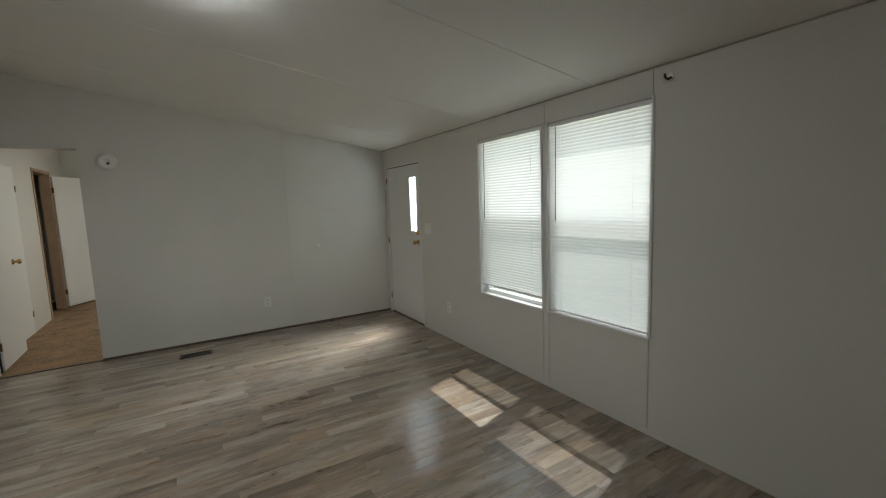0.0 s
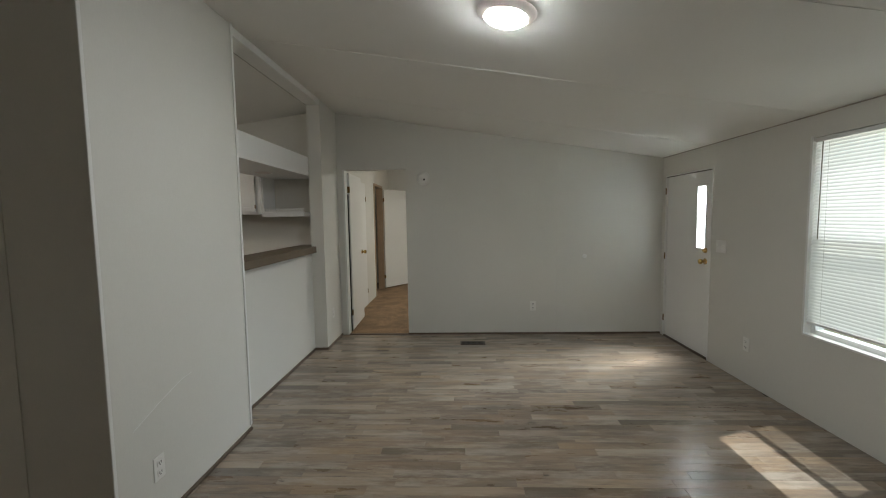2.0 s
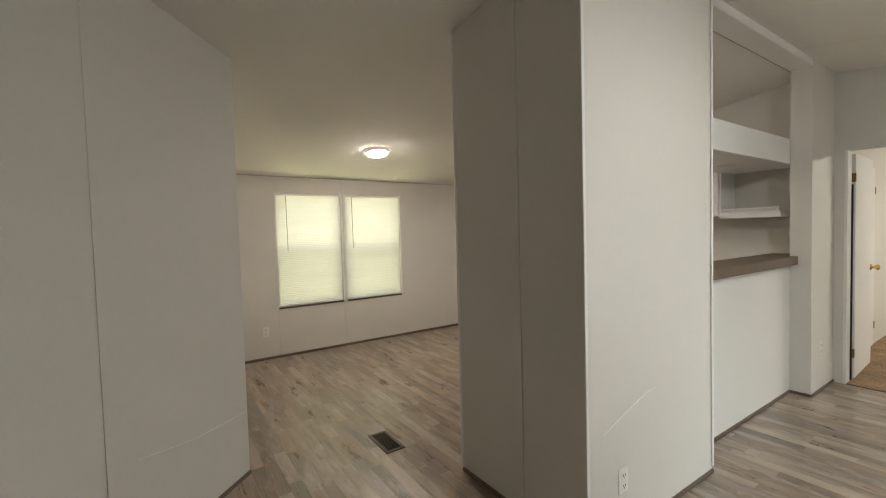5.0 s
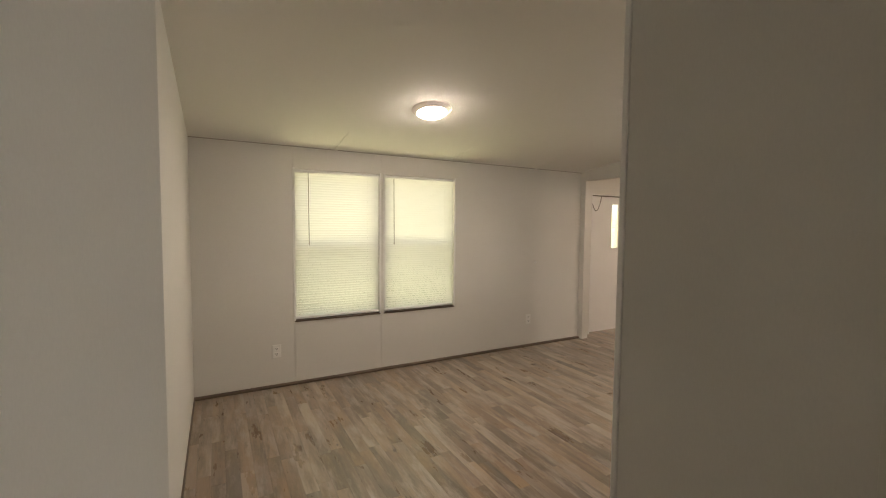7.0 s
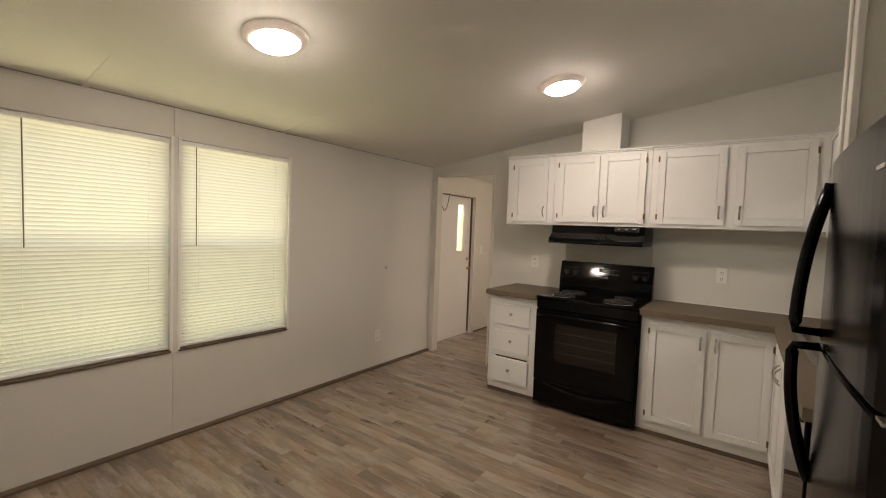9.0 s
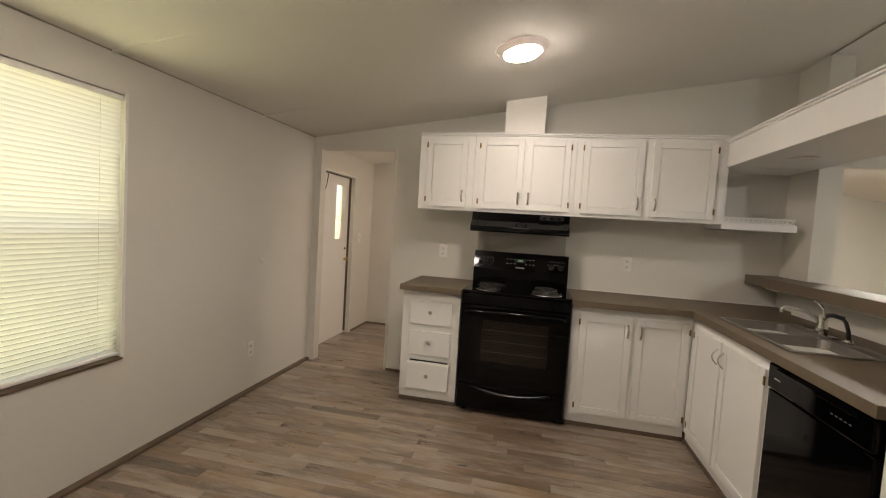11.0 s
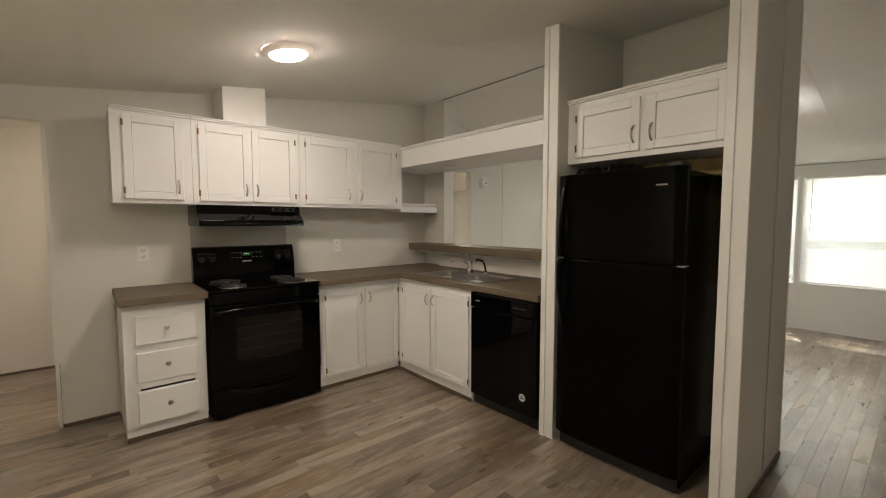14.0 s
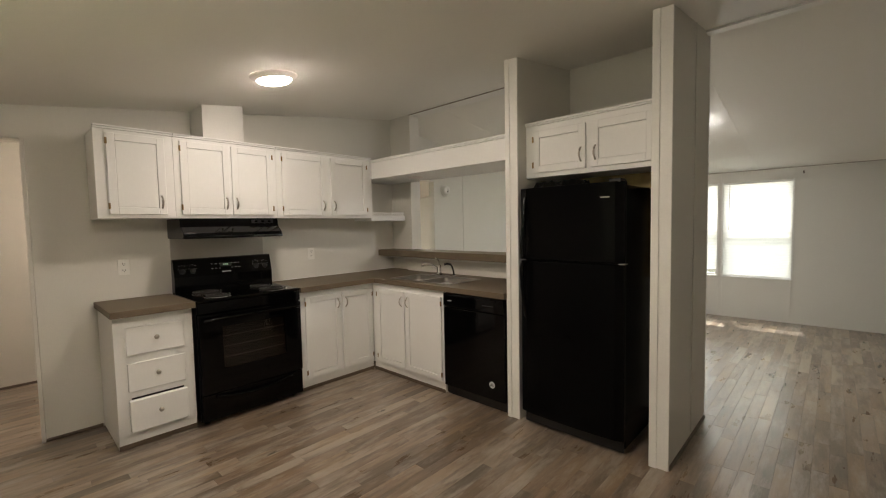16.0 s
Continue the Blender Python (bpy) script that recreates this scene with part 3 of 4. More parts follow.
def knob(parent, at, axis, r=0.026):
    """A round brass door knob on its rose."""
    k = part("door_knob", lathe(bmesh.new(), [(0, 0), (r * 1.15, 0), (r * 1.15, 0.006), (r * 0.5, 0.012), (r * 0.45, 0.028), (r * 0.95, 0.040), (r, 0.052), (r * 0.75, 0.064), (0, 0.067)], at, axis, 20), BRASS, parent, "brass door knob", True)
    return k


def hinge(parent, x0, x1, y0, y1, z, tall=0.075):
    return part("hinge", boxed(x0, x1, y0, y1, z - tall / 2, z + tall / 2, 0.002), HINGE, parent, "antique brass hinge")


# front door in the east wall
d1 = tagged(new("door_1"), "closed white front door with a narrow glass light", "door", "", "structure")
d1.location = (EX, E_DOOR[0], 0)
a, c, top = E_DOOR
gy0, gy1, gz0, gz1 = 4.358, 4.500, 1.095, 1.712
dx0, dx1 = EX + 0.022, EX + 0.062
part("door_leaf", wall_mesh("y", dx0, dx1, a + 0.012, c - 0.012, [(gy0, gy1, gz0, gz1)], top - 0.014), DOORW, d1)
for q in ((gy0 - 0.012, gy0, gz0 - 0.012, gz1 + 0.012), (gy1, gy1 + 0.012, gz0 - 0.012, gz1 + 0.012), (gy0, gy1, gz0 - 0.012, gz0), (gy0, gy1, gz1, gz1 + 0.012)):
    part("glazing_bead", boxed(dx0 - 0.006, dx0 + 0.002, *q, 0.002), DOORW, d1)
g = part("pane", boxed(EX + 0.040, EX + 0.046, gy0, gy1, gz0, gz1, 0), FROST, d1, "bright frosted glass strip")
jb = bmesh.new()
for q in ((a - 0.001, a + 0.010, 0, top), (c - 0.010, c + 0.001, 0, top), (a, c, top - 0.012, top + 0.001)):
    box(jb, EX - 0.004, EX + 0.09, *q, 0.002)
part("door_frame", jb, DOORW, d1)
# dark strip painted as the shade of the gap over the leaf
part("head_gap_strip", boxed(EX + 0.004, EX + 0.03, a + 0.012, c - 0.012, top - 0.018, top - 0.0125, 0), DARK, d1)
part("threshold", boxed(EX - 0.002, EX + 0.12, a, c, 0.0, 0.014, 0.003), BASEB, d1)
knob(d1, (dx0, 4.345, 0.965), "-x")
part("deadbolt", lathe(bmesh.new(), [(0, 0), (0.028, 0), (0.027, 0.012), (0.012, 0.016), (0.010, 0.030), (0, 0.031)], (dx0, 4.345, 1.075), "-x", 18), BRASS, d1, "brass deadbolt turn", True)
for z in (0.22, 0.95, 1.70):
    hinge(d1, EX - 0.007, EX + 0.004, 5.112, 5.122, z)
# added lamp aimed along the sun, for the floor patch below the door glass
sky_panel("sky_front_door", (EX + 0.26, 4.50, 1.85), (1.62, 4.22, 0.0), 0.20, 0.50, DOOR_W, (0.95, 0.98, 1.0))

# back door in the utility room
d2 = tagged(new("door_2"), "closed white back door with a yellow-lit glass strip", "door", "", "structure")
d2.location = (UX - 0.085, U_DOOR[0], 0)
a, c, top = U_DOOR
dx = UX - 0.085
hy0, hy1, hz0, hz1 = 5.690, 5.822, 1.150, 1.762
part("door_leaf", wall_mesh("y", WX - 0.125, dx, a + 0.012, c - 0.014, [(hy0, hy1, hz0, hz1)], top - 0.014), DOORW, d2)
part("pane", boxed(dx - 0.02, dx - 0.014, hy0, hy1, hz0, hz1, 0), FROST, d2, "yellow-lit frosted glass strip")
jb = bmesh.new()
for q in ((a - 0.001, a + 0.010, 0, top), (c - 0.010, c + 0.001, 0, top), (a, c, top - 0.012, top + 0.001)):
    box(jb, dx - 0.03, UX + 0.004, *q, 0.002)
part("door_frame", jb, TRIM, d2)
part("latch_gap", boxed(dx - 0.002, dx + 0.003, c - 0.040, c - 0.0105, 0.02, top - 0.02, 0), VENT, d2)
part("head_gap_strip", boxed(dx - 0.002, dx + 0.003, a + 0.012, c - 0.012, top - 0.028, top - 0.0125, 0), VENT, d2)
part("door_stop", boxed(dx + 0.004, dx + 0.040, c - 0.020, c - 0.0105, 0.02, top - 0.02, 0.002), BASEB, d2, "worn brown weatherstrip")
part("door_stop", boxed(dx + 0.004, dx + 0.040, a + 0.012, c - 0.0205, top - 0.022, top - 0.0125, 0.002), BASEB, d2, "worn brown weatherstrip")
knob(d2, (dx, 5.945, 0.905), "x")
part("deadbolt", lathe(bmesh.new(), [(0, 0), (0.028, 0), (0.027, 0.012), (0.012, 0.016), (0.010, 0.030), (0, 0.031)], (dx, 5.945, 1.03), "x", 18), BRASS, d2, "brass deadbolt turn", True)
part("chain", tube(bmesh.new(), arc((dx + 0.02, 5.27, top - 0.03), (dx + 0.03, 5.36, top - 0.22), (dx + 0.02, 5.47, top - 0.03), 16), 0.004, 6), VENT, d2, "dark door chain hanging in a loop")
part("chain_bracket", boxed(dx, dx + 0.025, 5.255, 5.285, top - 0.10, top - 0.01, 0.003), VENT, d2)
sky_panel("sky_back_door", (WX - 0.22, (hy0 + hy1) / 2, (hz0 + hz1) / 2), (WX, (hy0 + hy1) / 2, (hz0 + hz1) / 2), 0.13, 0.6, 0.5, (1.0, 0.80, 0.22))


def open_leaf(name, hinge_at, yaw, width, label):
    """A flat white inner door standing open; yaw: the way it points from its hinge."""
    leaf = tagged(new(name), label, "door", "", "structure")
    leaf.location = (*hinge_at, 0)
    body = boxed(0, width, -0.0175, 0.0175, 0.025, 2.005, 0.002)
    ends = []
    for s, ax in ((0.0175, "y"), (-0.0175, "-y")):
        ends.append(lathe(bmesh.new(), [(0, 0), (0.03, 0), (0.03, 0.006), (0.013, 0.012), (0.012, 0.028), (0.025, 0.040), (0.026, 0.052), (0.019, 0.064), (0, 0.067)], (width - 0.06, s, 0.97), ax, 18))
    m = pose(*hinge_at, 0, 0, 0, yaw)
    for q in (body, *ends):
        bmesh.ops.transform(q, matrix=m, verts=q.verts)
    part("door_leaf", body, DOORW, leaf)
    for q in ends:
        part("door_knob", q, BRASS, leaf, "brass door knob", True)
    for z in (0.25, 1.80):
        h = boxed(-0.006, 0.003, -0.021, 0.021, z - 0.038, z + 0.038, 0.002)
        bmesh.ops.transform(h, matrix=m, verts=h.verts)
        part("hinge", h, HINGE, leaf, "antique brass hinge")
    return leaf


open_leaf("door_3", (-1.395, 5.335), 92.0, 0.72, "flat white inner door standing open into the hall")
# black strip put in as the shade between the jamb and the open leaf
part("hinge_gap_shade", boxed(-1.3975, -1.387, 5.300, 5.318, 0.02, 1.74, 0), DARK, bpy.data.objects["door_3"], "black strip standing for shade at the hinge edge")
open_leaf("door_4", (-1.53, 8.52), 55.0, 0.76, "flat white inner door half open at the hall's end")
# closed closet door on the hall's west wall
d5 = tagged(new("door_5"), "closed white closet door on the hall wall", "door", "", "structure")
d5.location = (-1.555, 6.25, 0)
part("door_leaf", boxed(-1.553, -1.535, 6.22, 6.92, 0.02, 2.0, 0.003), DOORW, d5)
for z in (0.25, 1.75):
    hinge(d5, -1.535, -1.528, 6.905, 6.93, z)
jb = bmesh.new()
for q in ((7.69, 7.735, 0, 2.07), (8.495, 8.54, 0, 2.07), (7.735, 8.495, 2.025, 2.07)):
    box(jb, -1.665, -1.542, *q, 0.003)
trim_hall = solid("trim_hall_doorway", jb, JAMB, "brown wood jamb round a hall doorway", "trim")
room_beyond = solid("wall_bath", boxed(-3.0, -2.9, UN + 0.1, FAR, 0, 2.4, 0), WALL, "off-white wall in the room beyond the hall", "wall")
threshold = solid("threshold", boxed(-1.398, -0.657, NY - 0.004, NY + 0.034, 0.0005, 0.008, 0.003), BASEB, "brown metal carpet strip in the doorway", "threshold")

# ---- lamps on the ceilings ----
def ceiling_lamp(x, y, label, light):
    z = head(x)
    slope = math.degrees(math.atan((head(RX) - head(x)) / abs(RX - x))) * (1 if x < RX else -1)
    lamp = thing("ceiling_lamp", (x, y, z), label, "ceiling lamp", "round ceiling lamps")
    m = pose(x, y, z, 0, -slope, 0)
    a = lathe(bmesh.new(), [(0.146, 0.003), (0.148, -0.002), (0.147, -0.006), (0.138, -0.013), (0.124, -0.022), (0.114, -0.027), (0.108, -0.028), (0.104, -0.025)], (0, 0, 0), "z", 48)
    c = lathe(bmesh.new(), [(0.085, -0.003), (0.100, -0.010), (0.1045, -0.022), (0.1055, -0.028), (0.102, -0.033), (0.092, -0.040), (0.075, -0.046), (0.052, -0.051), (0.027, -0.054), (0, -0.055)], (0, 0, 0), "z", 48)
    for q in (a, c):
        bmesh.ops.transform(q, matrix=m, verts=q.verts)
    part("lamp_base", a, RING, lamp, "white plastic ring glowing faintly", True)
    part("glass_dome", c, light, lamp, "lit opal glass dome", True)
    return lamp


ceiling_lamp(0.225, 2.268, "round lit ceiling lamp over the living room", DOME_DAY)
ceiling_lamp(-4.395, 2.222, "round lit ceiling lamp over the dining area", DOME_WARM)
ceiling_lamp(-3.60, 3.756, "round lit ceiling lamp over the kitchen", DOME_KITCHEN)
ceiling_lamp(0.55, 7.12, "round lit ceiling lamp in the back hall", DOME_HALL)
ceiling_lamp(-3.95, 5.80, "round lit ceiling lamp in the utility room", DOME_UTILITY)


# ---- small fixtures on walls and floor ----
def plate(kind, at, face, label, group):
    """An outlet or switch plate; face: the way it looks."""
    p = thing(kind, at, label, kind.replace("_", " "), group)
    yaw = {"y-": 0, "x+": 90, "y+": 180, "x-": -90}[face]
    m = pose(*at, 0, 0, yaw)

    def put(name, bm, material, text=""):
        bmesh.ops.transform(bm, matrix=m, verts=bm.verts)
        return part(name, bm, material, p, text)

    put("cover_plate", boxed(-0.036, 0.036, -0.006, 0.001, -0.058, 0.058, 0.003), PLASTIC)
    if kind == "wall_outlet":
        for dz in (0.024, -0.024):
            put("socket", boxed(-0.017, 0.017, -0.009, -0.005, dz - 0.014, dz + 0.014, 0.003), PLASTIC)
            for dx_ in (-0.007, 0.007):
                put("slot", boxed(dx_ - 0.0018, dx_ + 0.0018, -0.0098, -0.0085, dz - 0.003, dz + 0.008, 0), SLOT)
            put("slot", boxed(-0.003, 0.003, -0.0098, -0.0085, dz - 0.011, dz - 0.006, 0), SLOT)
    else:
        put("toggle", boxed(-0.005, 0.005, -0.018, -0.005, -0.004, 0.014, 0.002), PLASTIC)
    return p


G = "white wall outlets"
plate("wall_outlet", (0.868, NY, 0.348), "y-", "white wall outlet low on the living room wall", G)
plate("wall_outlet", (-1.475, 1.998, 0.27), "x+", "white wall outlet on the fridge alcove wall", G)
plate("wall_outlet", (WX, 1.277, 0.32), "x+", "white wall outlet beside the dining window", G)
plate("wall_outlet", (WX, 4.123, 0.33), "x+", "white wall outlet low on the dining wall", G)
plate("wall_outlet", (-4.242, SY, 1.149), "y-", "white wall outlet over the drawer base counter", G)
plate("wall_outlet", (-2.710, SY, 1.153), "y-", "white wall outlet over the corner counter", G)
plate("wall_outlet", (EX, 3.68, 0.333), "x-", "painted-over wall outlet under the front window", G)
plate("wall_outlet", (-1.49, 4.86, 0.36), "x+", "painted-over wall outlet on the wall end", G)
S = "white light switches"
plate("light_switch", (EX, 4.10, 1.134), "x-", "white light switch beside the front door", S)
plate("light_switch", (EX, 4.03, 1.134), "x-", "white light switch beside the front door", S)
plate("light_switch", (UX, 6.20, 1.155), "x+", "white light switch beside the back door", S)

sd = thing("smoke_detector", (-0.44, NY, 1.908), "round white smoke detector on the wall", "smoke detector")
part("base", lathe(bmesh.new(), [(0, -0.001), (0.082, -0.001), (0.082, 0.014), (0.076, 0.018), (0, 0.018)], (-0.44, NY, 1.908), "-y", 36), PLASTIC, sd, "", True)
part("cover", lathe(bmesh.new(), [(0.070, 0.016), (0.070, 0.040), (0.058, 0.050), (0.028, 0.053), (0.026, 0.049), (0, 0.049)], (-0.44, NY, 1.908), "-y", 36), PLASTIC, sd, "", True)
part("test_button", lathe(bmesh.new(), [(0.012, 0.049), (0.012, 0.055), (0, 0.056)], (-0.428, NY, 1.892), "-y", 16), SLOT, sd, "grey test button")

hk = thing("curtain_hook", (EX, 1.398, 2.017), "small dark curtain bracket screwed to the wall", "bracket")
part("bracket_plate", boxed(EX - 0.004, EX + 0.001, 1.388, 1.408, 2.000, 2.040, 0.001), NICKEL, hk)
part("bracket_arm", tube(bmesh.new(), [(EX, 1.398, 2.02), (EX - 0.03, 1.398, 2.005), (EX - 0.055, 1.398, 2.012), (EX - 0.06, 1.398, 2.03)], 0.006, 8), VENT, hk)
for x, y, z, ax, r, text in ((1.484, NY, 0.949, "-y", 0.026, "round patched hole in the living room wall"), (WX, 4.224, 1.015, "x", 0.018, "small white round wall stop")):
    ws = thing("wall_stop", (x, y, z), text, "wall stop")
    part("disc", lathe(bmesh.new(), [(0, 0), (r, 0), (r, 0.003), (r * 0.8, 0.005), (r * 0.3, 0.005 if ax == "-y" else 0.02), (0, 0.005 if ax == "-y" else 0.022)], (x, y, z), ax, 24), TRIM, ws, "", True)
# patched crack in the alcove wall
crack = thing("wall_crack", (-1.475, 2.02, 0.60), "thin patched crack in the painted wall", "wall patch")
part("filler_ridge", tube(bmesh.new(), [(-1.4755, 1.86, 0.515), (-1.4755, 2.03, 0.575), (-1.4755, 2.20, 0.625), (-1.4755, 2.28, 0.632)], 0.0022, 6), TRIM, crack)

crease = thing("wall_crease", (-2.85, 0.44, 0.42), "thin patched crease in the angled wall", "wall patch")
part("filler_ridge", tube(bmesh.new(), [(-2.587, 0.178, 0.475), (-2.70, 0.291, 0.444), (-2.806, 0.397, 0.414), (-2.96, 0.551, 0.395), (-3.09, 0.681, 0.384)], 0.0020, 6), TRIM, crease)


def register(x0, x1, y0, y1, label):
    """A floor register: a frame proud of the floor with slats across it."""
    r = thing("floor_register", ((x0 + x1) / 2, (y0 + y1) / 2, 0), label, "floor vent", "brown floor registers")
    e = 0.022
    fr = bmesh.new()
    for q in ((x0, x1, y0, y0 + e), (x0, x1, y1 - e, y1), (x0, x0 + e, y0 + e, y1 - e), (x1 - e, x1, y0 + e, y1 - e)):
        box(fr, *q, 0.0005, 0.007, 0.002)
    part("frame", fr, VENT, r)
    # near-black sheet on the floor stands for the shaded duct below
    part("duct_shade_sheet", boxed(x0 + e, x1 - e, y0 + e, y1 - e, 0.0005, 0.0015, 0), DARK, r)
    n = int((x1 - x0 - 2 * e) / 0.014)
    for i in range(n):
        x = x0 + e + (i + 0.5) * (x1 - x0 - 2 * e) / n
        part("slat", boxed(x - 0.002, x + 0.002, y0 + e, y1 - e, 0.001, 0.006, 0), VENT, r)


register(-3.085, -2.790, 1.452, 1.590, "brown metal floor register in the passage")
register(-0.020, 0.262, 4.760, 4.880, "brown metal floor register by the north wall")

# ---- kitchen: cabinets ----
def moved(bm, m):
    bmesh.ops.transform(bm, matrix=m, verts=bm.verts)
    return bm


def shaker(cab, m, u0, u1, z0, z1, handle_side, hinge_side, low_handle):
    """A framed cabinet door in the plane v = 0 of m, looking along -v, with its pull and hinges."""
    w, t = 0.048, 0.018
    d = bmesh.new()
    for q in ((u0, u0 + w, z0, z1), (u1 - w, u1, z0, z1), (u0 + w, u1 - w, z0, z0 + w), (u0 + w, u1 - w, z1 - w, z1)):
        box(d, q[0], q[1], -t, -0.001, q[2], q[3], 0.0025)
    door = part("door", moved(d, m), CAB, cab)
    part("panel", moved(boxed(u0 + w + 0.0015, u1 - w - 0.0015, -t + 0.007, -0.003, z0 + w + 0.0015, z1 - w - 0.0015, 0.002), m), CAB, door)
    u = (u1 - 0.030) if handle_side > 0 else (u0 + 0.030)
    za = z0 + 0.045 if low_handle else z1 - 0.135
    part("pull", moved(tube(bmesh.new(), arc((u, -t, za), (u, -t - 0.028, za + 0.045), (u, -t, za + 0.09), 12), 0.0045, 8, 1.5), m), NICKEL, door, "arched nickel pull", True)
    e = u0 if hinge_side < 0 else u1
    for z in (z0 + 0.055, z1 - 0.055):
        part("hinge", moved(boxed(e - 0.006, e + 0.006, -t - 0.003, -t + 0.004, z - 0.021, z + 0.021, 0.002), m), HINGE, door, "small antique brass hinge")
    return door


def upper_unit(x0, x1, doors, label, yf=4.645, z0=1.505, z1=2.100):
    c = thing("wall_cabinet", ((x0 + x1) / 2, yf, z0), label, "cabinet", "white wall cabinets over the stove counter")
    part("body", boxed(x0 + 0.0006, x1 - 0.0006, yf, SY - 0.001, z0, z1, 0.002), CAB, c)
    cr = bmesh.new()
    box(cr, x0 + 0.0006, x1 - 0.0006, yf - 0.012, yf + 0.03, z1, z1 + 0.012, 0.003)
    box(cr, x0 + 0.0006, x1 - 0.0006, yf - 0.020, yf + 0.03, z1 + 0.0125, z1 + 0.026, 0.004)
    part("crown_strip", cr, CAB, c)
    for u0, u1, hs, gs in doors:
        shaker(c, pose(0, yf, 0), u0, u1, 1.532, 2.076, hs, gs, True)
    return c


upper_unit(-4.415, -3.962, [(-4.350, -4.018, 1, -1)], "white single-door wall cabinet with nickel pull")
upper_unit(-3.962, -3.190, [(-3.921, -3.578, 1, -1), (-3.560, -3.228, -1, 1)], "white two-door wall cabinet over the range hood")
upper_unit(-3.190, -2.172, [(-3.141, -2.713, 1, -1), (-2.654, -2.235, -1, 1)], "white two-door wall cabinet beside the open shelf")

chase = thing("vent_chase", (-3.592, 4.80, 2.127), "white boxed vent chase from cabinet to ceiling", "vent chase")
b2 = boxed(-3.745, -3.438, 4.668, SY - 0.001, 2.101, 2.5, 0)
for v in b2.verts:
    if v.co.z > 2.3:
        v.co.z = head(v.co.x) + 0.01
part("casing", b2, TRIM, chase)

sh = thing("open_shelf", (-1.96, 4.80, 1.475), "white open corner shelf with a fretwork rail", "shelf")
part("board", boxed(-2.171, -1.700, 4.652, SY - 0.001, 1.475, 1.522, 0.003), CAB, sh)
rail = bmesh.new()
box(rail, -2.171, -1.712, 4.655, 4.663, 1.524, 1.530, 0.001)
box(rail, -2.171, -1.712, 4.655, 4.663, 1.556, 1.564, 0.001)
for i in range(15):
    u = -2.160 + i * 0.030
    tube(rail, arc((u, 4.659, 1.530), (u + 0.012, 4.659, 1.543), (u + 0.024, 4.659, 1.556), 6), 0.003, 5)
    tube(rail, arc((u + 0.024, 4.659, 1.530), (u + 0.012, 4.659, 1.543), (u, 4.659, 1.556), 6), 0.003, 5)
part("fretwork_rail", rail, CAB, sh)
part("back_panel", boxed(-2.171, -2.155, 4.652, SY - 0.001, 1.5225, 1.905, 0.001), CAB, sh)

sof = thing("soffit_header", (-1.9, 3.7, 1.905), "white boxed header with downlights over the pass-through", "header")
part("box", boxed(-2.170, -1.638, 2.816, 4.616, 1.908, 2.075, 0.003), CAB, sof)
part("fascia", boxed(-1.6375, -1.628, 2.876, 4.614, 1.905, 2.106, 0.002), CAB, sof)
part("corner_box", boxed(-2.170, -1.630, 4.618, SY - 0.001, 1.908, 2.075, 0.002), CAB, sof)
cr = bmesh.new()
box(cr, -2.182, -2.150, 2.816, 4.64, 2.076, 2.088, 0.003)
box(cr, -2.190, -2.150, 2.816, 4.64, 2.0885, 2.102, 0.004)
part("crown_strip", cr, CAB, sof)
for y in (4.22, 3.02):
    part("downlight_ring", lathe(bmesh.new(), [(0.075, 0.0), (0.078, -0.006), (0.060, -0.008), (0.052, -0.002), (0, -0.001)], (-1.93, y, 1.9085), "z", 28), RING, sof, "unlit round downlight trim", True)

ledge = thing("ledge", (-1.72, 3.75, 1.10), "grey-brown laminate ledge on the low wall", "ledge")
lb = bmesh.new()
box(lb, -1.855, -1.572, 2.874, 4.614, 1.078, 1.147, 0.004)
box(lb, -1.855, -1.630, 4.614, SY - 0.002, 1.078, 1.147, 0.003)
part("board", lb, LAMINATE, ledge)
part("support_cleat", boxed(-1.720, -1.7005, 2.876, SY - 0.002, 1.044, 1.0775, 0.002), TRIM, ledge)


def base_unit(name, m, u0, u1, label, depth=0.545):
    """A base cabinet's body and plinth in the plane v = 0 of m."""
    at = m @ Vector(((u0 + u1) / 2, 0, 0))
    c = thing(name, at, label, "cabinet", "white base cabinets")
    part("body", moved(boxed(u0, u1, 0, depth, 0.078, 0.871, 0.002), m), CAB, c)
    part("plinth", moved(boxed(u0, u1, 0.012, depth, 0.006, 0.077, 0.002), m), CAB, c)
    part("plinth_strip", moved(boxed(u0, u1, 0.004, 0.012, 0.001, 0.030, 0.002), m), BASEB, c, "dark vinyl strip")
    return c


M1 = pose(0, 4.402, 0)
db = base_unit("drawer_cabinet", M1, -4.412, -3.962, "white three-drawer base cabinet, lowest drawer ajar")
for z0, z1, out in ((0.612, 0.795, 0.0), (0.372, 0.561, 0.0), (0.112, 0.318, 0.020)):
    dr = part("drawer", boxed(-4.350, -4.020, 4.383 - out, 4.401, z0, z1, 0.004), CAB, db)
    part("drawer_knob", lathe(bmesh.new(), [(0, 0), (0.007, 0), (0.006, 0.010), (0.014, 0.017), (0.015, 0.023), (0.009, 0.027), (0, 0.028)], (-4.186, 4.383 - out, (z0 + z1) / 2 + 0.01), "-y", 18), NICKEL, dr, "round nickel knob", True)
# dark strip on the solid body stands for shade behind the ajar drawer
part("drawer_gap_shade", boxed(-4.335, -4.035, 4.398, 4.4018, 0.319, 0.330, 0), DARK, db)
cb = base_unit("corner_cabinet", M1, -3.158, -2.372, "white two-door base cabinet beside the range")
shaker(cb, M1, -3.101, -2.752, 0.105, 0.815, 1, -1, False)
shaker(cb, M1, -2.727, -2.392, 0.105, 0.815, -1, 1, False)
